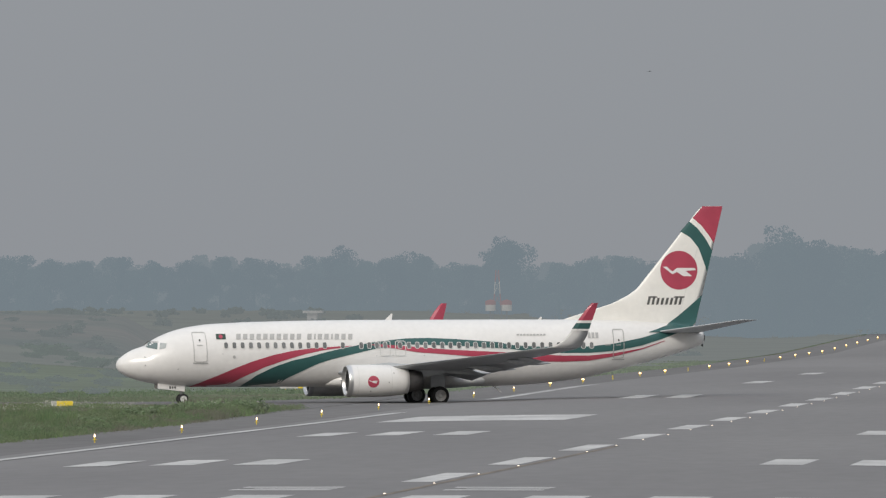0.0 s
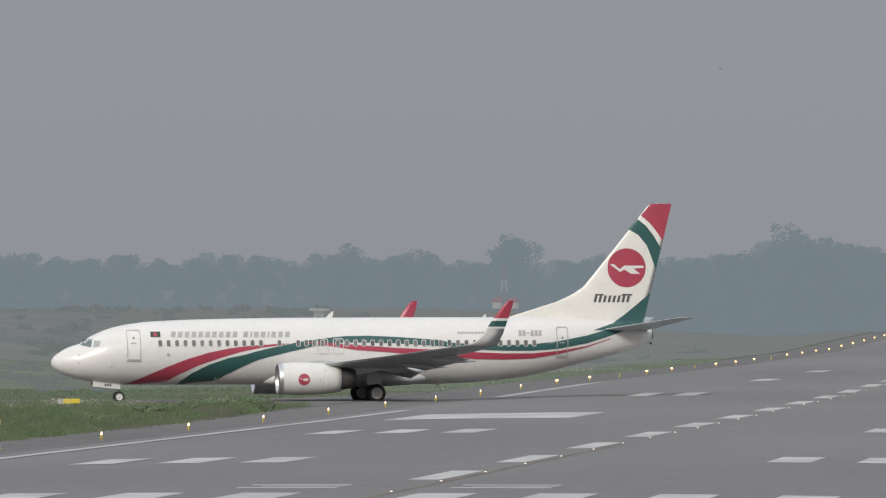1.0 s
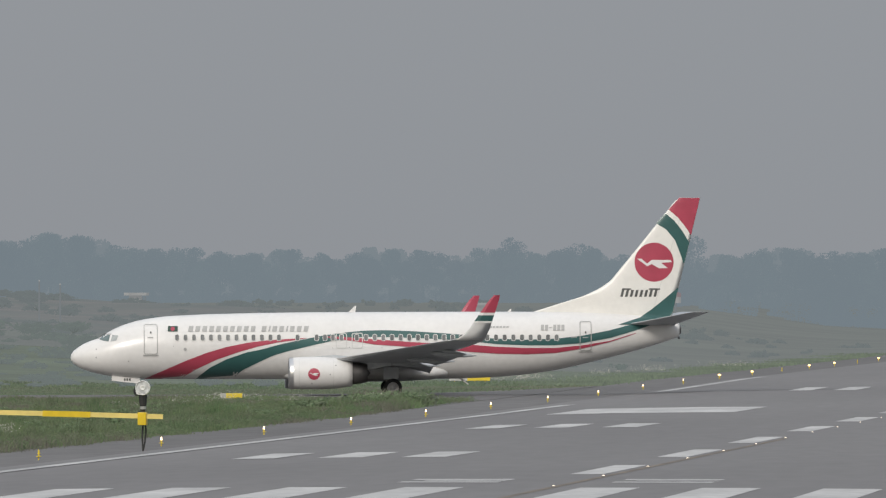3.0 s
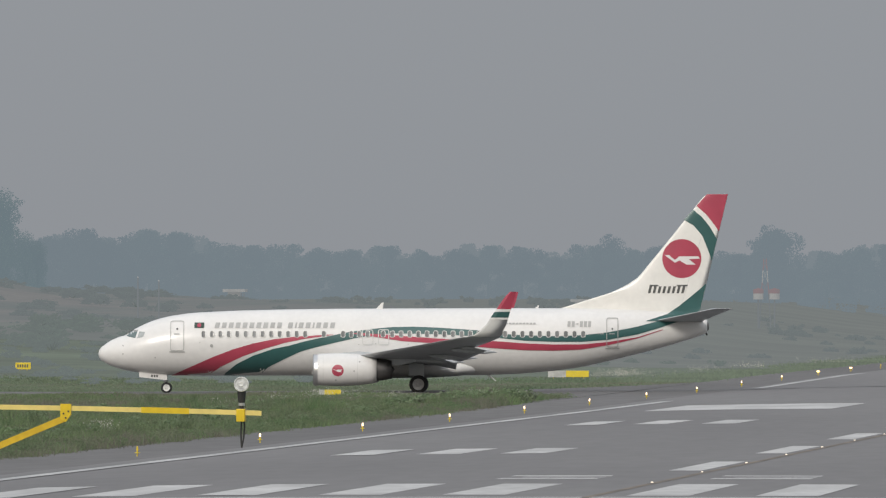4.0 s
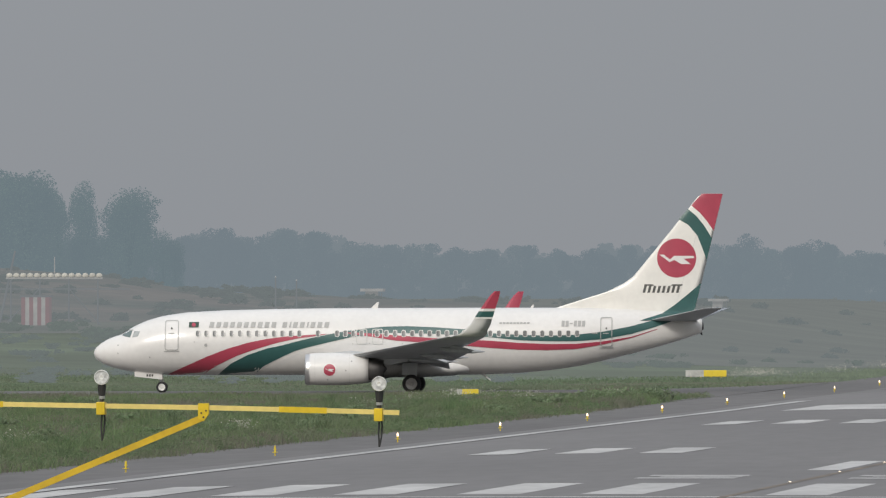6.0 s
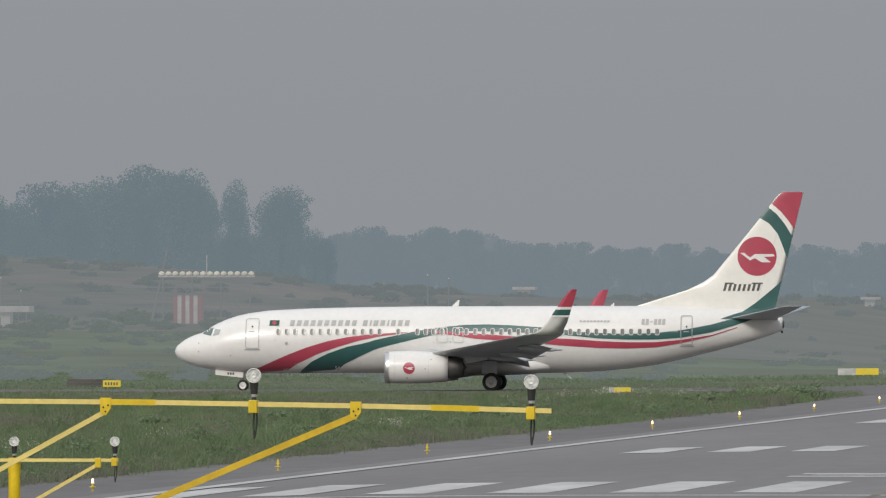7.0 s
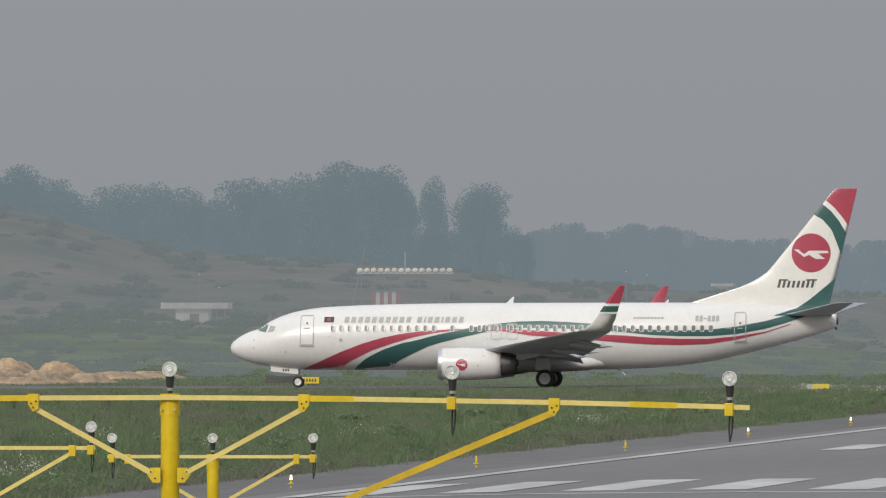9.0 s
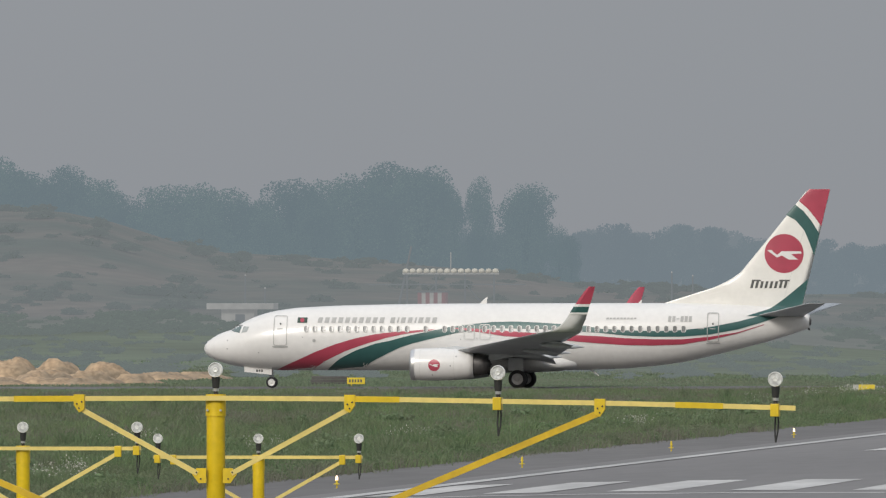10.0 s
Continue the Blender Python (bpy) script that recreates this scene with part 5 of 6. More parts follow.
def verge():
    rnd = random.Random(21)

    def patch(x, y):
        return 0.5 + 0.9 * noise.noise(Vector((x * 0.16, y * 0.035, 1.7))) + 0.35 * noise.noise(Vector((x * 0.6, y * 0.15, 4.0)))
    tall, dry = [], []
    n = 0
    while n < 30000:
        y = rnd.uniform(450, 1031)
        lim = 26.46 - y * 0.126 - 3
        x = -28.2 - 0.8 * smooth(850, 950, y) - rnd.random() ** 1.5 * max(4.0, (-29.1 - lim))
        flare = max(0.0, 1 - (-29 - x) / 12.0) ** 2.2
        if y > 1030 - 96 * flare + rnd.gauss(0, 1.0):
            continue
        if x > -28.4 - 0.9 * smooth(850, 950, y) + 0.6 * noise.noise(Vector((y * 0.12, 0, 0))):
            continue
        n += 1
        k = max(0.25, min(1.5, 0.35 + patch(x, y)))
        bearing = 2203 + REACH * math.atan((x - EYE[0]) / y)
        if bearing > 338 and y > 880:
            k = 1.2 + 0.7 * rnd.random()
        elif y > 930:
            k *= 0.75
        if y > 970 and bearing <= 338:
            k *= 0.55 if x > -43 else 0.85
        (dry if noise.noise(Vector((x * 0.12, y * 0.02, 9.0))) + rnd.gauss(0, 0.2) > 0.17 - max(0.0, (y - 780) / 1800) else tall).append((x, y, k))
    scatter("verge_grass", "tall green grass and weeds on the runway verge", "grass", M_GRASS, tall, 0.34, 0.032, 0.5, rnd, blades=13)
    leafy(rnd, patch)
    scatter("dry_weeds", "brownish dry weeds on the runway verge", "grass", M_DRY, dry, 0.34, 0.03, 0.5, rnd, blades=13)
    for name, label, material, count, tall_k in (("grass_tussocks", "pale green grass tussocks on the runway verge", M_GRASS, 420, 0.62), ("weed_tussocks", "dark green weed tussocks on the runway verge", M_WEED, 300, 0.74)):
        tufts = []
        while len(tufts) < count:
            y = rnd.uniform(455, 940)
            x = -29.6 - 0.8 * smooth(850, 950, y) - rnd.random() ** 1.6 * max(4.0, y * 0.126 - 52.5)
            if patch(x, y) + rnd.gauss(0, 0.2) > 0.45:
                tufts.append((x, y, rnd.uniform(0.55, 1.15)))
        scatter(name, label, "grass", material, tufts, tall_k, 0.036, 0.42, rnd, blades=70, radius=0.22)
    low = []
    while len(low) < 9000:
        y = 1062 + 150 * rnd.random() ** 1.3
        lim = 26.46 - y * 0.126 - 4
        x = -30 - rnd.random() * (-30 - lim)
        flare = max(0.0, 1 - (-29 - x) / 12.0) ** 2.2
        if y < 1061 + 78 * flare:
            continue
        low.append((x, y, max(0.2, 0.6 + 0.8 * noise.noise(Vector((x * 0.05, y * 0.02, 3.0))))))
    scatter("meadow_grass", "short green meadow grass beyond the taxiway", "grass", M_MEADOW, low, 0.22, 0.12, 0.3, rnd, blades=6, radius=0.6)
    # edges of the far verge along the runway
    edge = []
    for _ in range(5000):
        y = rnd.uniform(1142, 1750)
        edge.append((-29.3 - abs(rnd.gauss(0, 3.0)), y, max(0.25, 0.55 + 0.7 * noise.noise(Vector((y * 0.05, 0.5, 3.0))))))
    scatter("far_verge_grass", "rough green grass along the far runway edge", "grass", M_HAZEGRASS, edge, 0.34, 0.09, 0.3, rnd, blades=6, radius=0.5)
    # pale plumes of reed grass in clumps
    plume = []
    for pan, y, nn, sp in ((-293, 716, 22, 0.35), (122, 978, 22, 0.8), (405, 950, 60, 0.8), (372, 948, 30, 0.6), (-1330, 500, 26, 0.6), (-1290, 520, 16, 0.6), (620, 1185, 70, 1.2), (640, 1200, 40, 1.0), (-700, 655, 10, 0.4), (100, 950, 18, 0.7),
                           (860, 1330, 30, 1.0), (1000, 1420, 30, 1.0), (780, 1260, 20, 0.8), (-1180, 640, 12, 0.5), (-950, 600, 10, 0.4), (30, 930, 14, 0.6), (-60, 880, 12, 0.5), (230, 960, 16, 0.6)):
        for _ in range(nn):
            plume.append((place(pan, y) + rnd.gauss(0, sp), y + rnd.gauss(0, 1.5), rnd.uniform(0.7, 1.2)))
    verts, faces = [], []
    for x, y, k in plume:
        z = level(x, y)
        for _ in range(9):
            c = Vector((x + rnd.gauss(0, 0.13), y + rnd.gauss(0, 0.2), z + rnd.uniform(0.22, 0.62) * k))
            u = Vector((rnd.gauss(0, 0.6), rnd.gauss(0, 0.6), rnd.gauss(0, 1))).normalized() * rnd.uniform(0.02, 0.05)
            v = u.cross(Vector((rnd.gauss(0, 1), rnd.gauss(0, 1), rnd.gauss(0, 1)))).normalized() * rnd.uniform(0.01, 0.026)
            b = len(verts)
            verts += [tuple(c - u), tuple(c + v), tuple(c + u), tuple(c - v)]
            faces.append((b, b + 1, b + 2, b + 3))
    me = bpy.data.meshes.new("white_blossom")
    me.from_pydata(verts, [], faces)
    me.materials.append(M_PLUME)
    tagged(new("white_blossom", me), "clusters of small white blossoms on the weeds", "flowers", kind="stuff")


verge()


def build_bush(seed, material, name, label, group, n=420, leaf=0.10):
    rnd = random.Random(seed)
    th = empty(name, pose(0, 0, 0), label, "bush", group)
    bm = bmesh.new()
    for k in range(6):
        a = rnd.uniform(0, 6.28)
        rod(bm, (0, 0, -0.05), (0.35 * math.cos(a), 0.35 * math.sin(a), rnd.uniform(0.4, 0.75)), 0.02, 0.008, seg=5)
    part("stem", bm, M_TIMBER if material is M_BUSH else M_SCRUBSTEM, th)
    verts, faces = [], []
    hubs = [(Vector((rnd.gauss(0, 0.32), rnd.gauss(0, 0.32), rnd.uniform(0.08, 0.72))), rnd.uniform(0.18, 0.34)) for _ in range(11)]
    for i in range(n):
        c, r = hubs[rnd.randrange(11)]
        p = c + Vector((rnd.gauss(0, 1), rnd.gauss(0, 1), rnd.gauss(0, 1))).normalized() * r * rnd.uniform(0.4, 1.1)
        p.z = max(0.02, p.z)
        u = Vector((rnd.gauss(0, 1), rnd.gauss(0, 1), rnd.gauss(0.6, 1))).normalized()
        v = u.cross(Vector((rnd.gauss(0, 1), rnd.gauss(0, 1), rnd.gauss(0, 1)))).normalized()
        s = leaf * rnd.uniform(0.6, 1.4)
        b = len(verts)
        verts += [tuple(p - u * s), tuple(p + v * s * 0.5), tuple(p + u * s), tuple(p - v * s * 0.5)]
        faces.append((b, b + 1, b + 2, b + 3))
    me = bpy.data.meshes.new("foliage")
    me.from_pydata(verts, [], faces)
    me.materials.append(material)
    lv = new("foliage", me)
    lv.parent = th
    return th


def bushes():
    rnd = random.Random(31)
    near = [build_bush(s, M_BUSH, "bush", "leafy green weed bush on the runway verge", "verge bushes") for s in (1, 2, 3)]
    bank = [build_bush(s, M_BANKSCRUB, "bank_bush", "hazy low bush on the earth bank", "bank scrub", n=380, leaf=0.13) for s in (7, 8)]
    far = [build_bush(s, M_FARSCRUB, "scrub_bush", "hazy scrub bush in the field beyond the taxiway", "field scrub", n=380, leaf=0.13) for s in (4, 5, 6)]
    used = set()

    def put(proto, x, y, size, wide, z=None):
        m = pose(x, y, (level(x, y) if z is None else z) - 0.05, 0, 0, rnd.uniform(0, 360))
        if proto.name in used:
            ob = copy_thing(proto, m)
        else:
            used.add(proto.name)
            ob = proto
            ob.matrix_basis = m
        ob.scale = (size * wide, size * wide, size)
    for k in range(70):
        y = rnd.uniform(480, 920)
        x = -30.2 - abs(rnd.gauss(0, 1)) * 9
        put(near[k % 3], x, y, rnd.uniform(0.4, 0.75), rnd.uniform(1.0, 1.7))
    for pan, y, sz in ((-680, 660, 0.5), (-640, 690, 0.55), (-700, 720, 0.45), (425, 952, 0.8), (395, 945, 0.75), (440, 948, 0.95), (418, 938, 1.0), (372, 934, 0.95), (350, 928, 0.9), (430, 936, 0.85), (320, 918, 0.85), (290, 905, 0.8), (385, 955, 1.0), (405, 930, 0.9), (335, 940, 0.9), (265, 915, 0.75), (225, 900, 0.7), (-20, 880, 0.7), (250, 925, 0.6)):
        put(near[round(y) % 3], place(pan, y), y, sz, 1.5)
    for k in range(110):
        y = rnd.uniform(1290, 1400)
        pan = rnd.uniform(-1450, 1300) if k % 3 else rnd.uniform(-1450, -900)
        x = place(pan, y)
        if x > -36:
            continue
        beside_hut = -1100 < pan < -920
        put(far[k % 3], x, y, rnd.uniform(0.4, 0.7) if beside_hut or pan > 300 else rnd.uniform(0.5, 1.4), rnd.uniform(1.3, 2.6))
    for k in range(300):
        y = rnd.uniform(1130, 1370)
        pan = rnd.uniform(-1480, 200) if k % 4 else rnd.uniform(-1480, -900)
        x = place(pan, y)
        if x > -38:
            continue
        put(far[k % 3], x, y, rnd.uniform(0.25, 0.75), rnd.uniform(1.6, 3.2))
    for k in range(80):
        y = rnd.uniform(1450, 2100)
        pan = rnd.uniform(100, 1350)
        if place(pan, y) < -37:
            put(bank[k % 2], place(pan, y), y, rnd.uniform(0.4, 1.1), rnd.uniform(1.2, 2.2))
    for k in range(205):
        y = rnd.uniform(1385, 1560)
        pan = -1500 + 1700 * rnd.random() ** 1.3
        put(bank[k % 2], place(pan, y), y, rnd.uniform(0.3, 0.95), rnd.uniform(1.5, 3.2), bank_height(pan, y))


bushes()


# ---- airfield furniture beyond the taxiway ----
def guide_sign(pan, y, w, h, split, label):
    x = place(pan, y)
    th = empty("guidance_sign", pose(x, y, level(x, y), 0, 0, 3), label, "airfield sign", "guidance signs")
    bm = bmesh.new()
    box(bm, -w / 2, w / 2, -0.09, 0.09, 0.15, 0.15 + h, 0.02)
    case = part("casing", bm, M_SIGNYEL, th)
    for k in range(max(2, round(w / 0.8))):
        n = max(2, round(w / 0.8))
        bm = bmesh.new()
        rod(bm, (-w / 2 + w * (k + 0.5) / n, 0, -0.05), (-w / 2 + w * (k + 0.5) / n, 0, 0.16), 0.03, seg=8)
        part("leg", bm, M_SIGNYEL, th)
    if split:
        bm = bmesh.new()
        box(bm, -w / 2 - 0.004, -w / 2 + w * split, -0.096, 0.094, 0.146, 0.154 + h)
        part("white_panel", bm, M_SIGNWHITE, case, "weathered white panel")
    n = 5
    for k in range(n):
        if split:
            continue
        bm = bmesh.new()
        xx = -w * 0.38 + w * 0.78 * k / n
        box(bm, xx, xx + w * 0.09, -0.1, -0.08, 0.15 + h * 0.28, 0.15 + h * 0.72)
        part("marking_bar", bm, M_LETTER, case)


guide_sign(-433, 1215, 1.12, 0.5, 0, "small yellow guidance sign standing in the grass")
guide_sign(-789, 1064, 1.15, 0.42, 0, "small yellow guidance sign beside the taxiway")
guide_sign(532, 1182, 2.9, 0.46, 0.44, "yellow guidance sign with a white end panel")
guide_sign(110, 992, 1.3, 0.3, 0.25, "faded guidance sign half hidden in the weeds")


def antenna_array():
    d = 1372.0
    x0, x1 = place(-707, d), place(-536, d)
    cx = (x0 + x1) / 2
    g = level(cx, d)
    k = d / REACH
    th = empty("antenna_array", pose(cx, d, g), "steel frame carrying a row of white rounded antennas", "antenna")
    top = 5.25 + (557 - 512) * k - g
    half = (x1 - x0) / 2
    for i in range(14):
        bm = bmesh.new()
        xx = -half + 2 * half * (i + 0.5) / 14
        lathe(bm, [(0.0, 0), (0.0, 0.25), (0.18, 0.27), (0.32, 0.18), (0.38, 0)], axis="z", seg=12, centre=(xx, 0))
        for v in bm.verts:
            v.co.z += top
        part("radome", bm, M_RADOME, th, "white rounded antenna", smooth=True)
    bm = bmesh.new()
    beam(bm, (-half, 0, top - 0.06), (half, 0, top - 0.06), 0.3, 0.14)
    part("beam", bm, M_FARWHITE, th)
    bm = bmesh.new()
    beam(bm, (-half * 1.75, 0.4, top - 0.95), (half * 1.55, 0.4, top - 0.95), 0.1, 0.1)
    part("rail", bm, M_FARGREY, th)
    for xx in (-half * 0.9, -half * 0.3, half * 0.3, half * 0.9):
        bm = bmesh.new()
        rod(bm, (xx, 0, 0), (xx, 0, top - 0.1), 0.07, seg=8)
        part("leg", bm, M_FARGREY, th)
    for xa, xb in ((-half * 1.05, -half * 0.3), (half * 0.95, half * 0.3)):
        bm = bmesh.new()
        rod(bm, (xa, 0.8, 0), (xb, 0, top - 0.9), 0.05, seg=6)
        part("brace", bm, M_FARGREY, th)
    bm = bmesh.new()
    rod(bm, (-half * 1.15, 0.3, 0), (-half * 0.82, 0.3, top + 2.2), 0.11, 0.08, seg=8)
    part("slanted_mast", bm, M_FARGREY, th)
    bm = bmesh.new()
    rod(bm, (0, 0.2, top), (0, 0.2, top + 1.7), 0.05, seg=6)
    part("rod", bm, M_FARWHITE, th)
    # striped shelter below
    w = 50 * k
    sx = place(-649, d)
    sh = empty("striped_shelter", pose(sx, d - 2, level(sx, d - 2)), "red and white striped equipment shelter under the antennas", "shelter")
    hh = 5.25 + (557 - 546) * k - level(sx, d)
    for i in range(7):
        bm = bmesh.new()
        box(bm, -w / 2 + w * i / 7, -w / 2 + w * (i + 1) / 7, -1.0, 1.0, 0.0, hh, 0.0)
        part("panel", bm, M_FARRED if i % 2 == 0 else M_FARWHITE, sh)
    bm = bmesh.new()
    box(bm, -w / 2 - 0.1, w / 2 + 0.1, -1.1, 1.1, hh, hh + 0.12)
    part("roof", bm, M_FARGREY, sh)


antenna_array()


def hut(pan0, pan1, top, d, label):
    k = d / REACH
    x = place((pan0 + pan1) / 2, d)
    g = level(x, d)
    w = (pan1 - pan0) * k
    slab = 0.5 if w > 3 else 0.3
    z1 = 5.25 + (557 - top) * k - g
    th = empty("hut", pose(x, d, g), label, "hut")
    bm = bmesh.new()
    box(bm, -w * 0.29, w * 0.20, -1.2, 1.2, 0, z1 - slab, 0.02)
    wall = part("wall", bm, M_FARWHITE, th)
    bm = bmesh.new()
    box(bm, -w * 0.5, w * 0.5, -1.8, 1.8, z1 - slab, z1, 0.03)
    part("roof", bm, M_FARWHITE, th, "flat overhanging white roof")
    bm = bmesh.new()
    box(bm, -w * 0.08, w * 0.06, -1.24, -1.18, 0.0, z1 - 0.9)
    part("door", bm, M_FARGREY, wall)
    for xx in (0.33, 0.45):
        bm = bmesh.new()
        rod(bm, (w * xx, -1.5, 0), (w * xx, -1.5, z1 - 0.4), 0.06, seg=6)
        part("post", bm, M_FARGREY, th)


hut(-1050, -930, 566, 1352, "small white concrete hut with an overhanging flat roof")
hut(537, 571, 550, 1900, "small pale hut far across the field")
hut(-78, -38, 532, 1720, "small pale hut among the scrub")


def poles():
    first = None
    for pan, top in ((-230, 512), (-193, 518), (-985, 517), (-950, 540)):
        d = 1420.0
        x = place(pan, d)
        g = level(x, d)
        h = 5.25 + (557 - top) * d / REACH - g
        th = empty("pole", pose(x, d, g), "thin pale steel pole in the field", "pole", "field poles")
        bm = bmesh.new()
        rod(bm, (0, 0, 0), (0, 0, h), 0.08, 0.06, seg=8)
        part("shaft", bm, M_FARGREY, th)
        bm = bmesh.new()
        rod(bm, (0, 0, h), (0, 0, h + 0.12), 0.09, 0.04, seg=8)
        part("cap", bm, M_FARWHITE, th)


poles()


def lattice_mast():
    d = 1950.0
    x = place(880, d)
    g = level(x, d)
    k = d / REACH
    th = empty("lattice_mast", pose(x, d, g), "hazy red and white lattice mast with two drum shelters", "mast")
    h = 5.25 + (557 - 478) * k - g
    for i in range(6):
        bm = bmesh.new()
        z0, z1 = h * i / 6, h * (i + 1) / 6
        w0, w1 = 0.7 - 0.09 * i, 0.7 - 0.09 * (i + 1)
        for a, b in ((-1, -1), (1, -1), (1, 1), (-1, 1)):
            rod(bm, (a * w0, b * w0, z0), (a * w1, b * w1, z1), 0.04, seg=5)
            rod(bm, (a * w0, b * w0, z0), (-b * w1, a * w1, z1), 0.02, seg=5)
        part("section", bm, M_FARGREY if i < 3 else (M_FARRED if i % 2 else M_FARWHITE), th)
    for s in (-1, 1):
        bm = bmesh.new()
        lathe(bm, [(3.6, 0.0), (3.6, 0.6), (4.7, 0.6), (4.85, 0.0)], axis="z", seg=16, centre=(s * 0.95 + 0.2, -1.0))
        drum = part("drum", bm, M_FARWHITE, th)
        bm = bmesh.new()
        lathe(bm, [(4.3, 0.62), (4.75, 0.62), (4.95, 0.0)], axis="z", seg=16, centre=(s * 0.95 + 0.2, -1.0))
        part("red_cap", bm, M_FARRED, drum)
        bm = bmesh.new()
        rod(bm, (s * 0.95 + 0.2, -1.0, 0.0), (s * 0.95 + 0.2, -1.0, 3.6), 0.1, seg=8)
        part("pillar", bm, M_FARGREY, th)



lattice_mast()


def parked_car():
    d = 1640.0
    x = place(-252, d)
    th = empty("parked_car", pose(x, d, level(x, d), 0, 0, 8), "pale parked pickup with haze in its colours", "car")
    bm = bmesh.new()
    vs0 = [(-1.5, 0.45), (1.5, 0.45), (1.5, 0.95), (0.6, 1.0), (0.25, 1.5), (-0.7, 1.5), (-0.95, 1.0), (-1.5, 0.95)]
    a = [bm.verts.new((p[0], -0.8, p[1])) for p in vs0]
    b = [bm.verts.new((p[0], 0.8, p[1])) for p in vs0]
    bm.faces.new(a)
    bm.faces.new(list(reversed(b)))
    for i in range(8):
        bm.faces.new((a[i], a[(i + 1) % 8], b[(i + 1) % 8], b[i]))
    bmesh.ops.recalc_face_normals(bm, faces=bm.faces)
    body = part("body", bm, M_FARWHITE, th)
    for sx in (-0.95, 0.95):
        for sy in (-0.78, 0.78):
            bm = bmesh.new()
            rod(bm, (sx, sy - 0.1, 0.32), (sx, sy + 0.1, 0.32), 0.32, seg=16)
            part("wheel", bm, M_FARGREY, th)
    bm = bmesh.new()
    bm.faces.new([bm.verts.new(p) for p in ((-0.8, -0.81, 1.05), (0.4, -0.81, 1.05), (0.18, -0.81, 1.42), (-0.62, -0.81, 1.42))])
    part("window", bm, M_FARGREY, body)


parked_car()


def earth_heaps():
    for n, (pan, d, r, h) in enumerate(((-1395, 1088, 3.0, 1.75), (-1318, 1094, 2.5, 1.6), (-1340, 1079, 3.0, 0.95), (-1262, 1081, 2.6, 0.9), (-1232, 1087, 2.5, 1.45), (-1180, 1084, 2.2, 0.7), (-1465, 1092, 3.0, 1.5), (-1130, 1118, 2.8, 0.5), (-1072, 1124, 2.6, 0.45), (-1290, 1072, 2.4, 0.5), (-1425, 1074, 2.6, 0.55))):
        bm = bmesh.new()
        x = place(pan, d)
        rings = []
        for i in range(13):
            u = i / 12
            ring = []
            for j in range(36):
                a = 2 * math.pi * j / 36
                rr = r * u * (1 + 0.22 * noise.noise(Vector((math.cos(a) * 1.3, math.sin(a) * 1.3, n * 3.1))))
                px, py = rr * math.cos(a), rr * math.sin(a)
                z = h * (1 - u * u) ** 1.3 + 0.5 * noise.noise(Vector((px * 0.9, py * 0.9, n * 2.0))) * (1 - u) + 0.26 * noise.noise(Vector((px * 2.7, py * 2.7, n * 1.0))) * (1 - u * u)
                ring.append(bm.verts.new((px, py, max(min(z, h * 1.05), -0.1) if i < 12 else -0.15)))
            rings.append(ring)
        for ra, rb in zip(rings, rings[1:]):
            for j in range(36):
                bm.faces.new((ra[j], rb[j], rb[(j + 1) % 36], ra[(j + 1) % 36]))
        bmesh.ops.remove_doubles(bm, verts=bm.verts, dist=0.001)
        bmesh.ops.recalc_face_normals(bm, faces=bm.faces)
        ob = part("earth_mound", bm, M_SAND, None, smooth=True, at=pose(x, d, level(x, d)))
        tagged(ob, "heap of dumped orange-brown earth beside the taxiway", "earth heap", "earth heaps")


earth_heaps()


def timber_stack():
    d = 1076.0
    x = place(-836, d)
    th = empty("timber_stack", pose(x, d, level(x, d), 0, 0, 4), "low stack of dark timbers lying in the grass", "timber stack")
    for r in range(3):
        for c in range(3):
            bm = bmesh.new()
            box(bm, -1.3 + 0.08 * r, 1.3 - 0.1 * c, -0.35 + 0.24 * c, -0.13 + 0.24 * c, 0.02 + 0.2 * r, 0.2 + 0.2 * r, 0.015)
            part("timber", bm, M_TIMBER, th)


timber_stack()


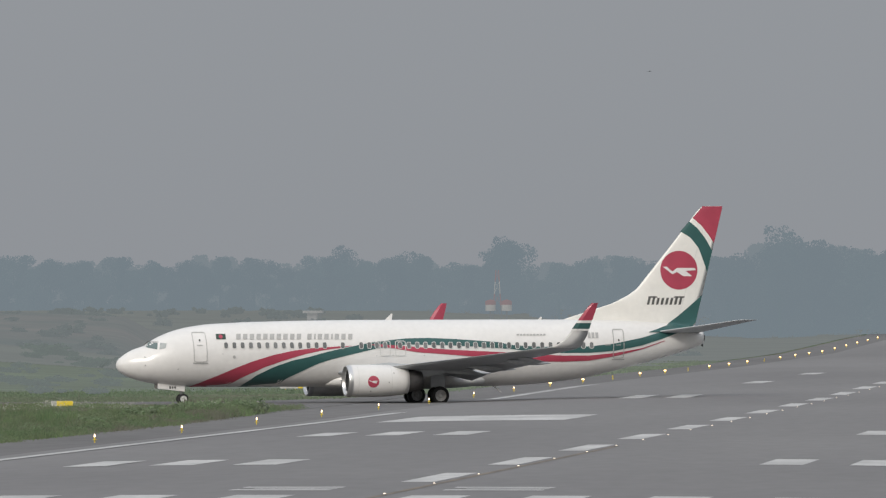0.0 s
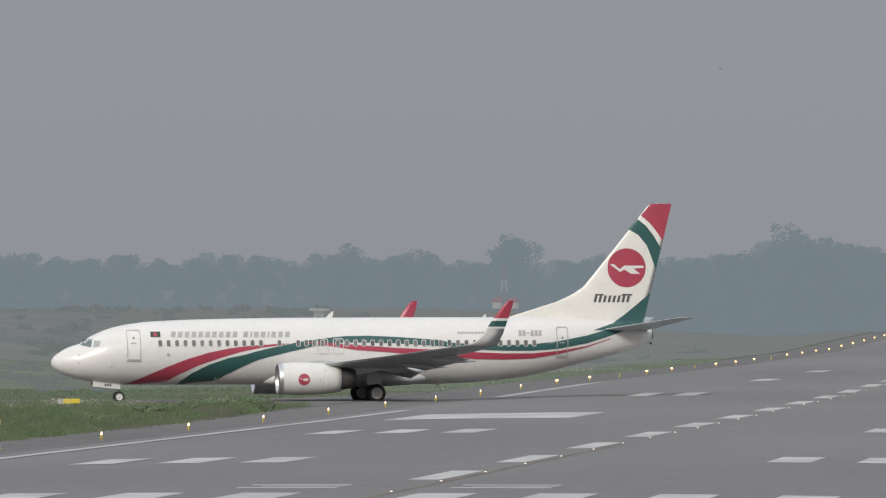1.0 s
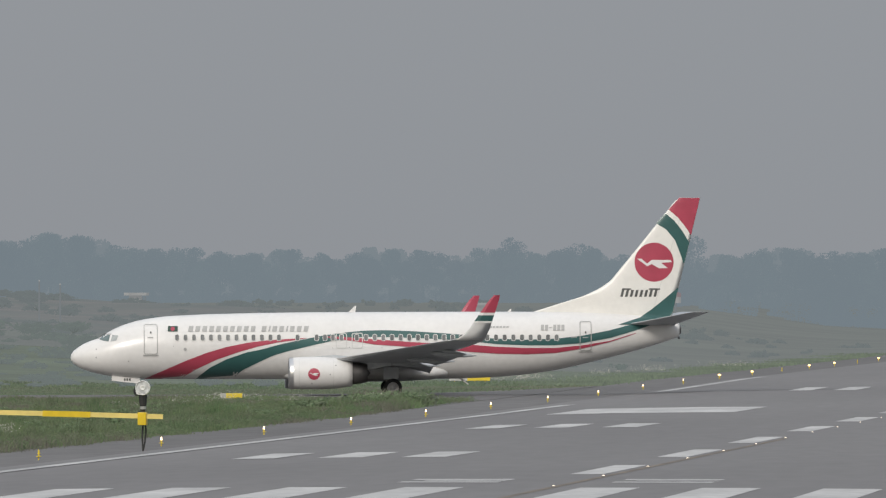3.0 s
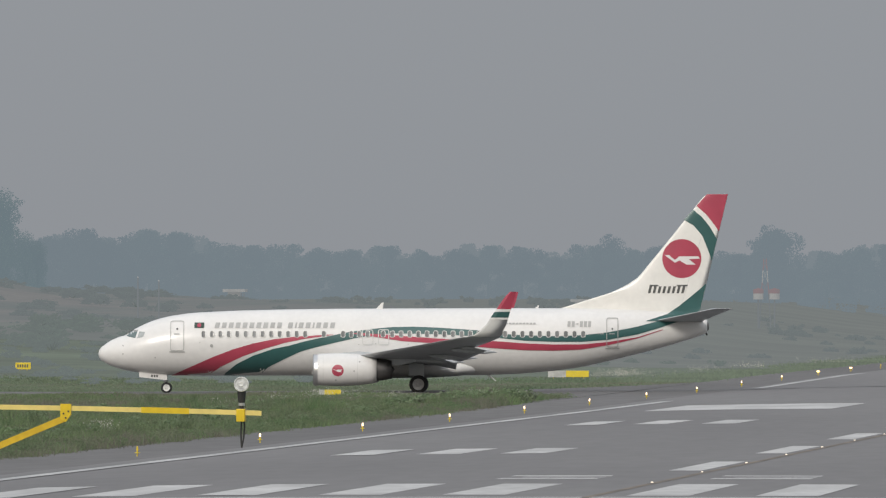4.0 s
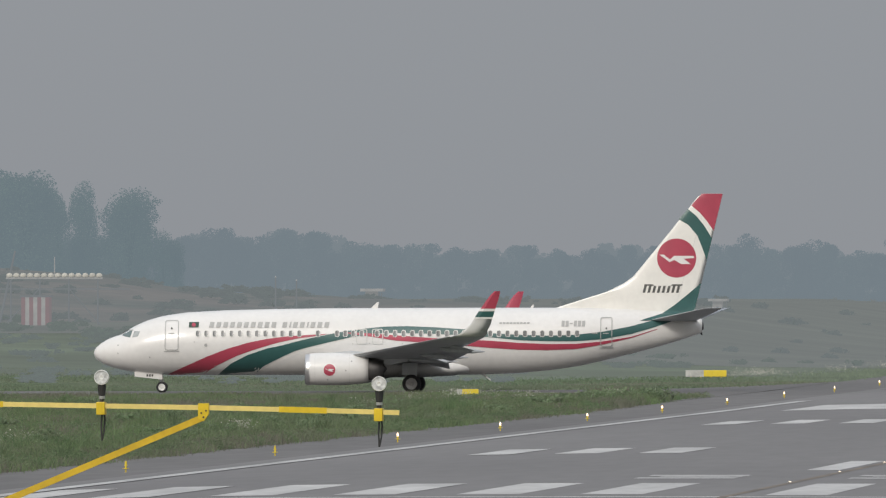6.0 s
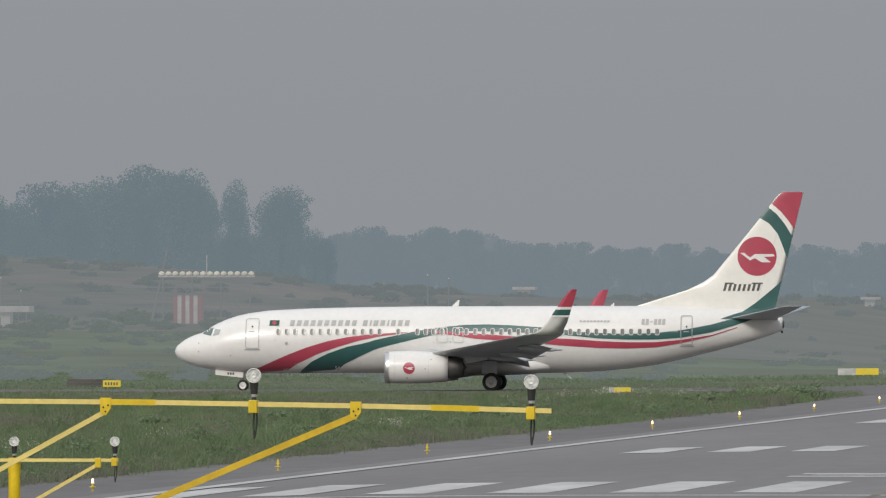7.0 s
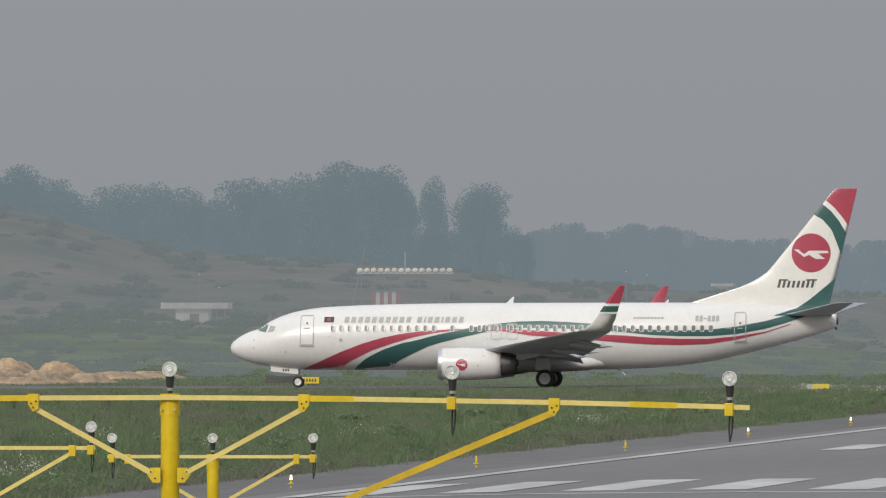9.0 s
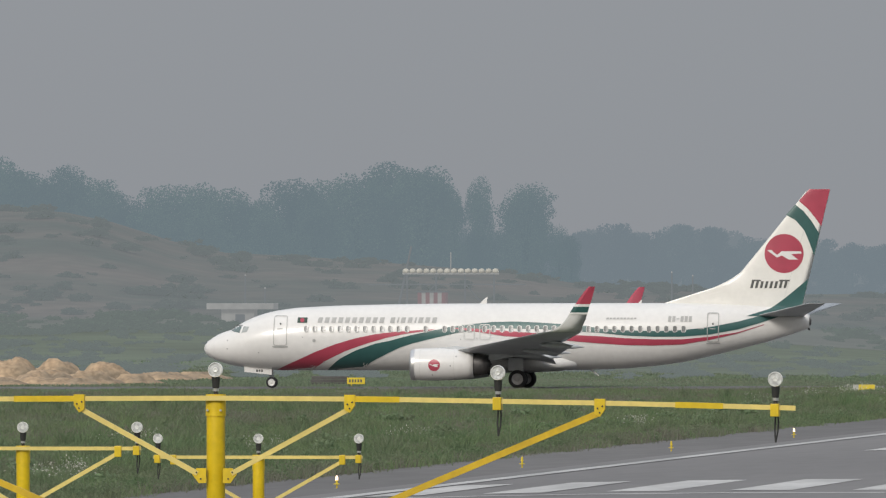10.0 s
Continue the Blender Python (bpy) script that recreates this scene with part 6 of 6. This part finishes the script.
def build_bird():
    th = empty("bird", pose(0, 0, 0), "small dark bird flying across the grey sky", "bird")
    bm = bmesh.new()
    lathe(bm, [(-0.2, 0), (-0.12, 0.045), (0.0, 0.06), (0.12, 0.04), (0.26, 0.015), (0.27, 0)], axis="x", seg=10)
    part("body", bm, M_BLACK, th, smooth=True)
    wings = []
    for s in (-1, 1):
        bm = bmesh.new()
        a = [bm.verts.new(p) for p in ((-0.08, 0, 0.01), (0.10, 0, 0.01), (0.08, s * 0.22, 0.02), (0.12, s * 0.42, 0.0), (-0.02, s * 0.24, 0.02))]
        b = [bm.verts.new((v.co.x, v.co.y, v.co.z - 0.012)) for v in a]
        bm.faces.new(a)
        bm.faces.new(list(reversed(b)))
        for i in range(5):
            bm.faces.new((a[i], b[i], b[(i + 1) % 5], a[(i + 1) % 5]))
        bmesh.ops.recalc_face_normals(bm, faces=bm.faces)
        wings.append((part("wing", bm, M_BLACK, th), s))
    return th, wings


BIRD, BIRD_WINGS = build_bird()


def motions():
    rows = [(0, -27.02, 1050.00, 18.0), (0.5, -29.04, 1049.27, 15.2), (1, -31.11, 1048.69, 12.5), (1.5, -33.24, 1048.22, 10.2), (2, -35.42, 1047.84, 8.3),
            (3.5, -42.05, 1047.10, 4.1), (4, -44.29, 1046.97, 3.2), (4.5, -46.53, 1046.87, 2.55), (5, -48.78, 1046.79, 2.2), (6.5, -55.52, 1046.63, 1.25),
            (7, -57.78, 1046.61, 1.0), (7.5, -60.04, 1046.59, 0.8), (8, -62.31, 1046.57, 0.55), (8.5, -64.58, 1046.57, 0.3), (9, -66.86, 1046.57, 0.2),
            (9.5, -69.15, 1046.58, 0.0), (10, -71.45, 1046.59, -0.15)]
    walk(JET, [(t, pose(x, y, -0.42, 0, 0, turn)) for t, x, y, turn in rows])
    d = 1150.0
    BIRD.scale = (0.55, 0.55, 0.55)
    walk(BIRD, [(t, pose(place(1150 + 113 * t, d), d, 5.25 + (557 - 126) * d / REACH, 0, 0, 235)) for t in (0.0, 2.5, 5.0, 7.5, 10.0)])
    for w, s in BIRD_WINGS:
        walk(w, [(k / 10, pose(0, 0, 0, s * 32 * math.sin(k * 1.9), 0, 0)) for k in range(101)])
    for wh, r in WHEELS:
        at = wh.matrix_basis.translation.copy()
        spin = math.degrees(4.52 / r)
        walk(wh, [(k / 10, pose(at.x, at.y, at.z, 0, -spin * k / 10, 0)) for k in range(101)])


motions()
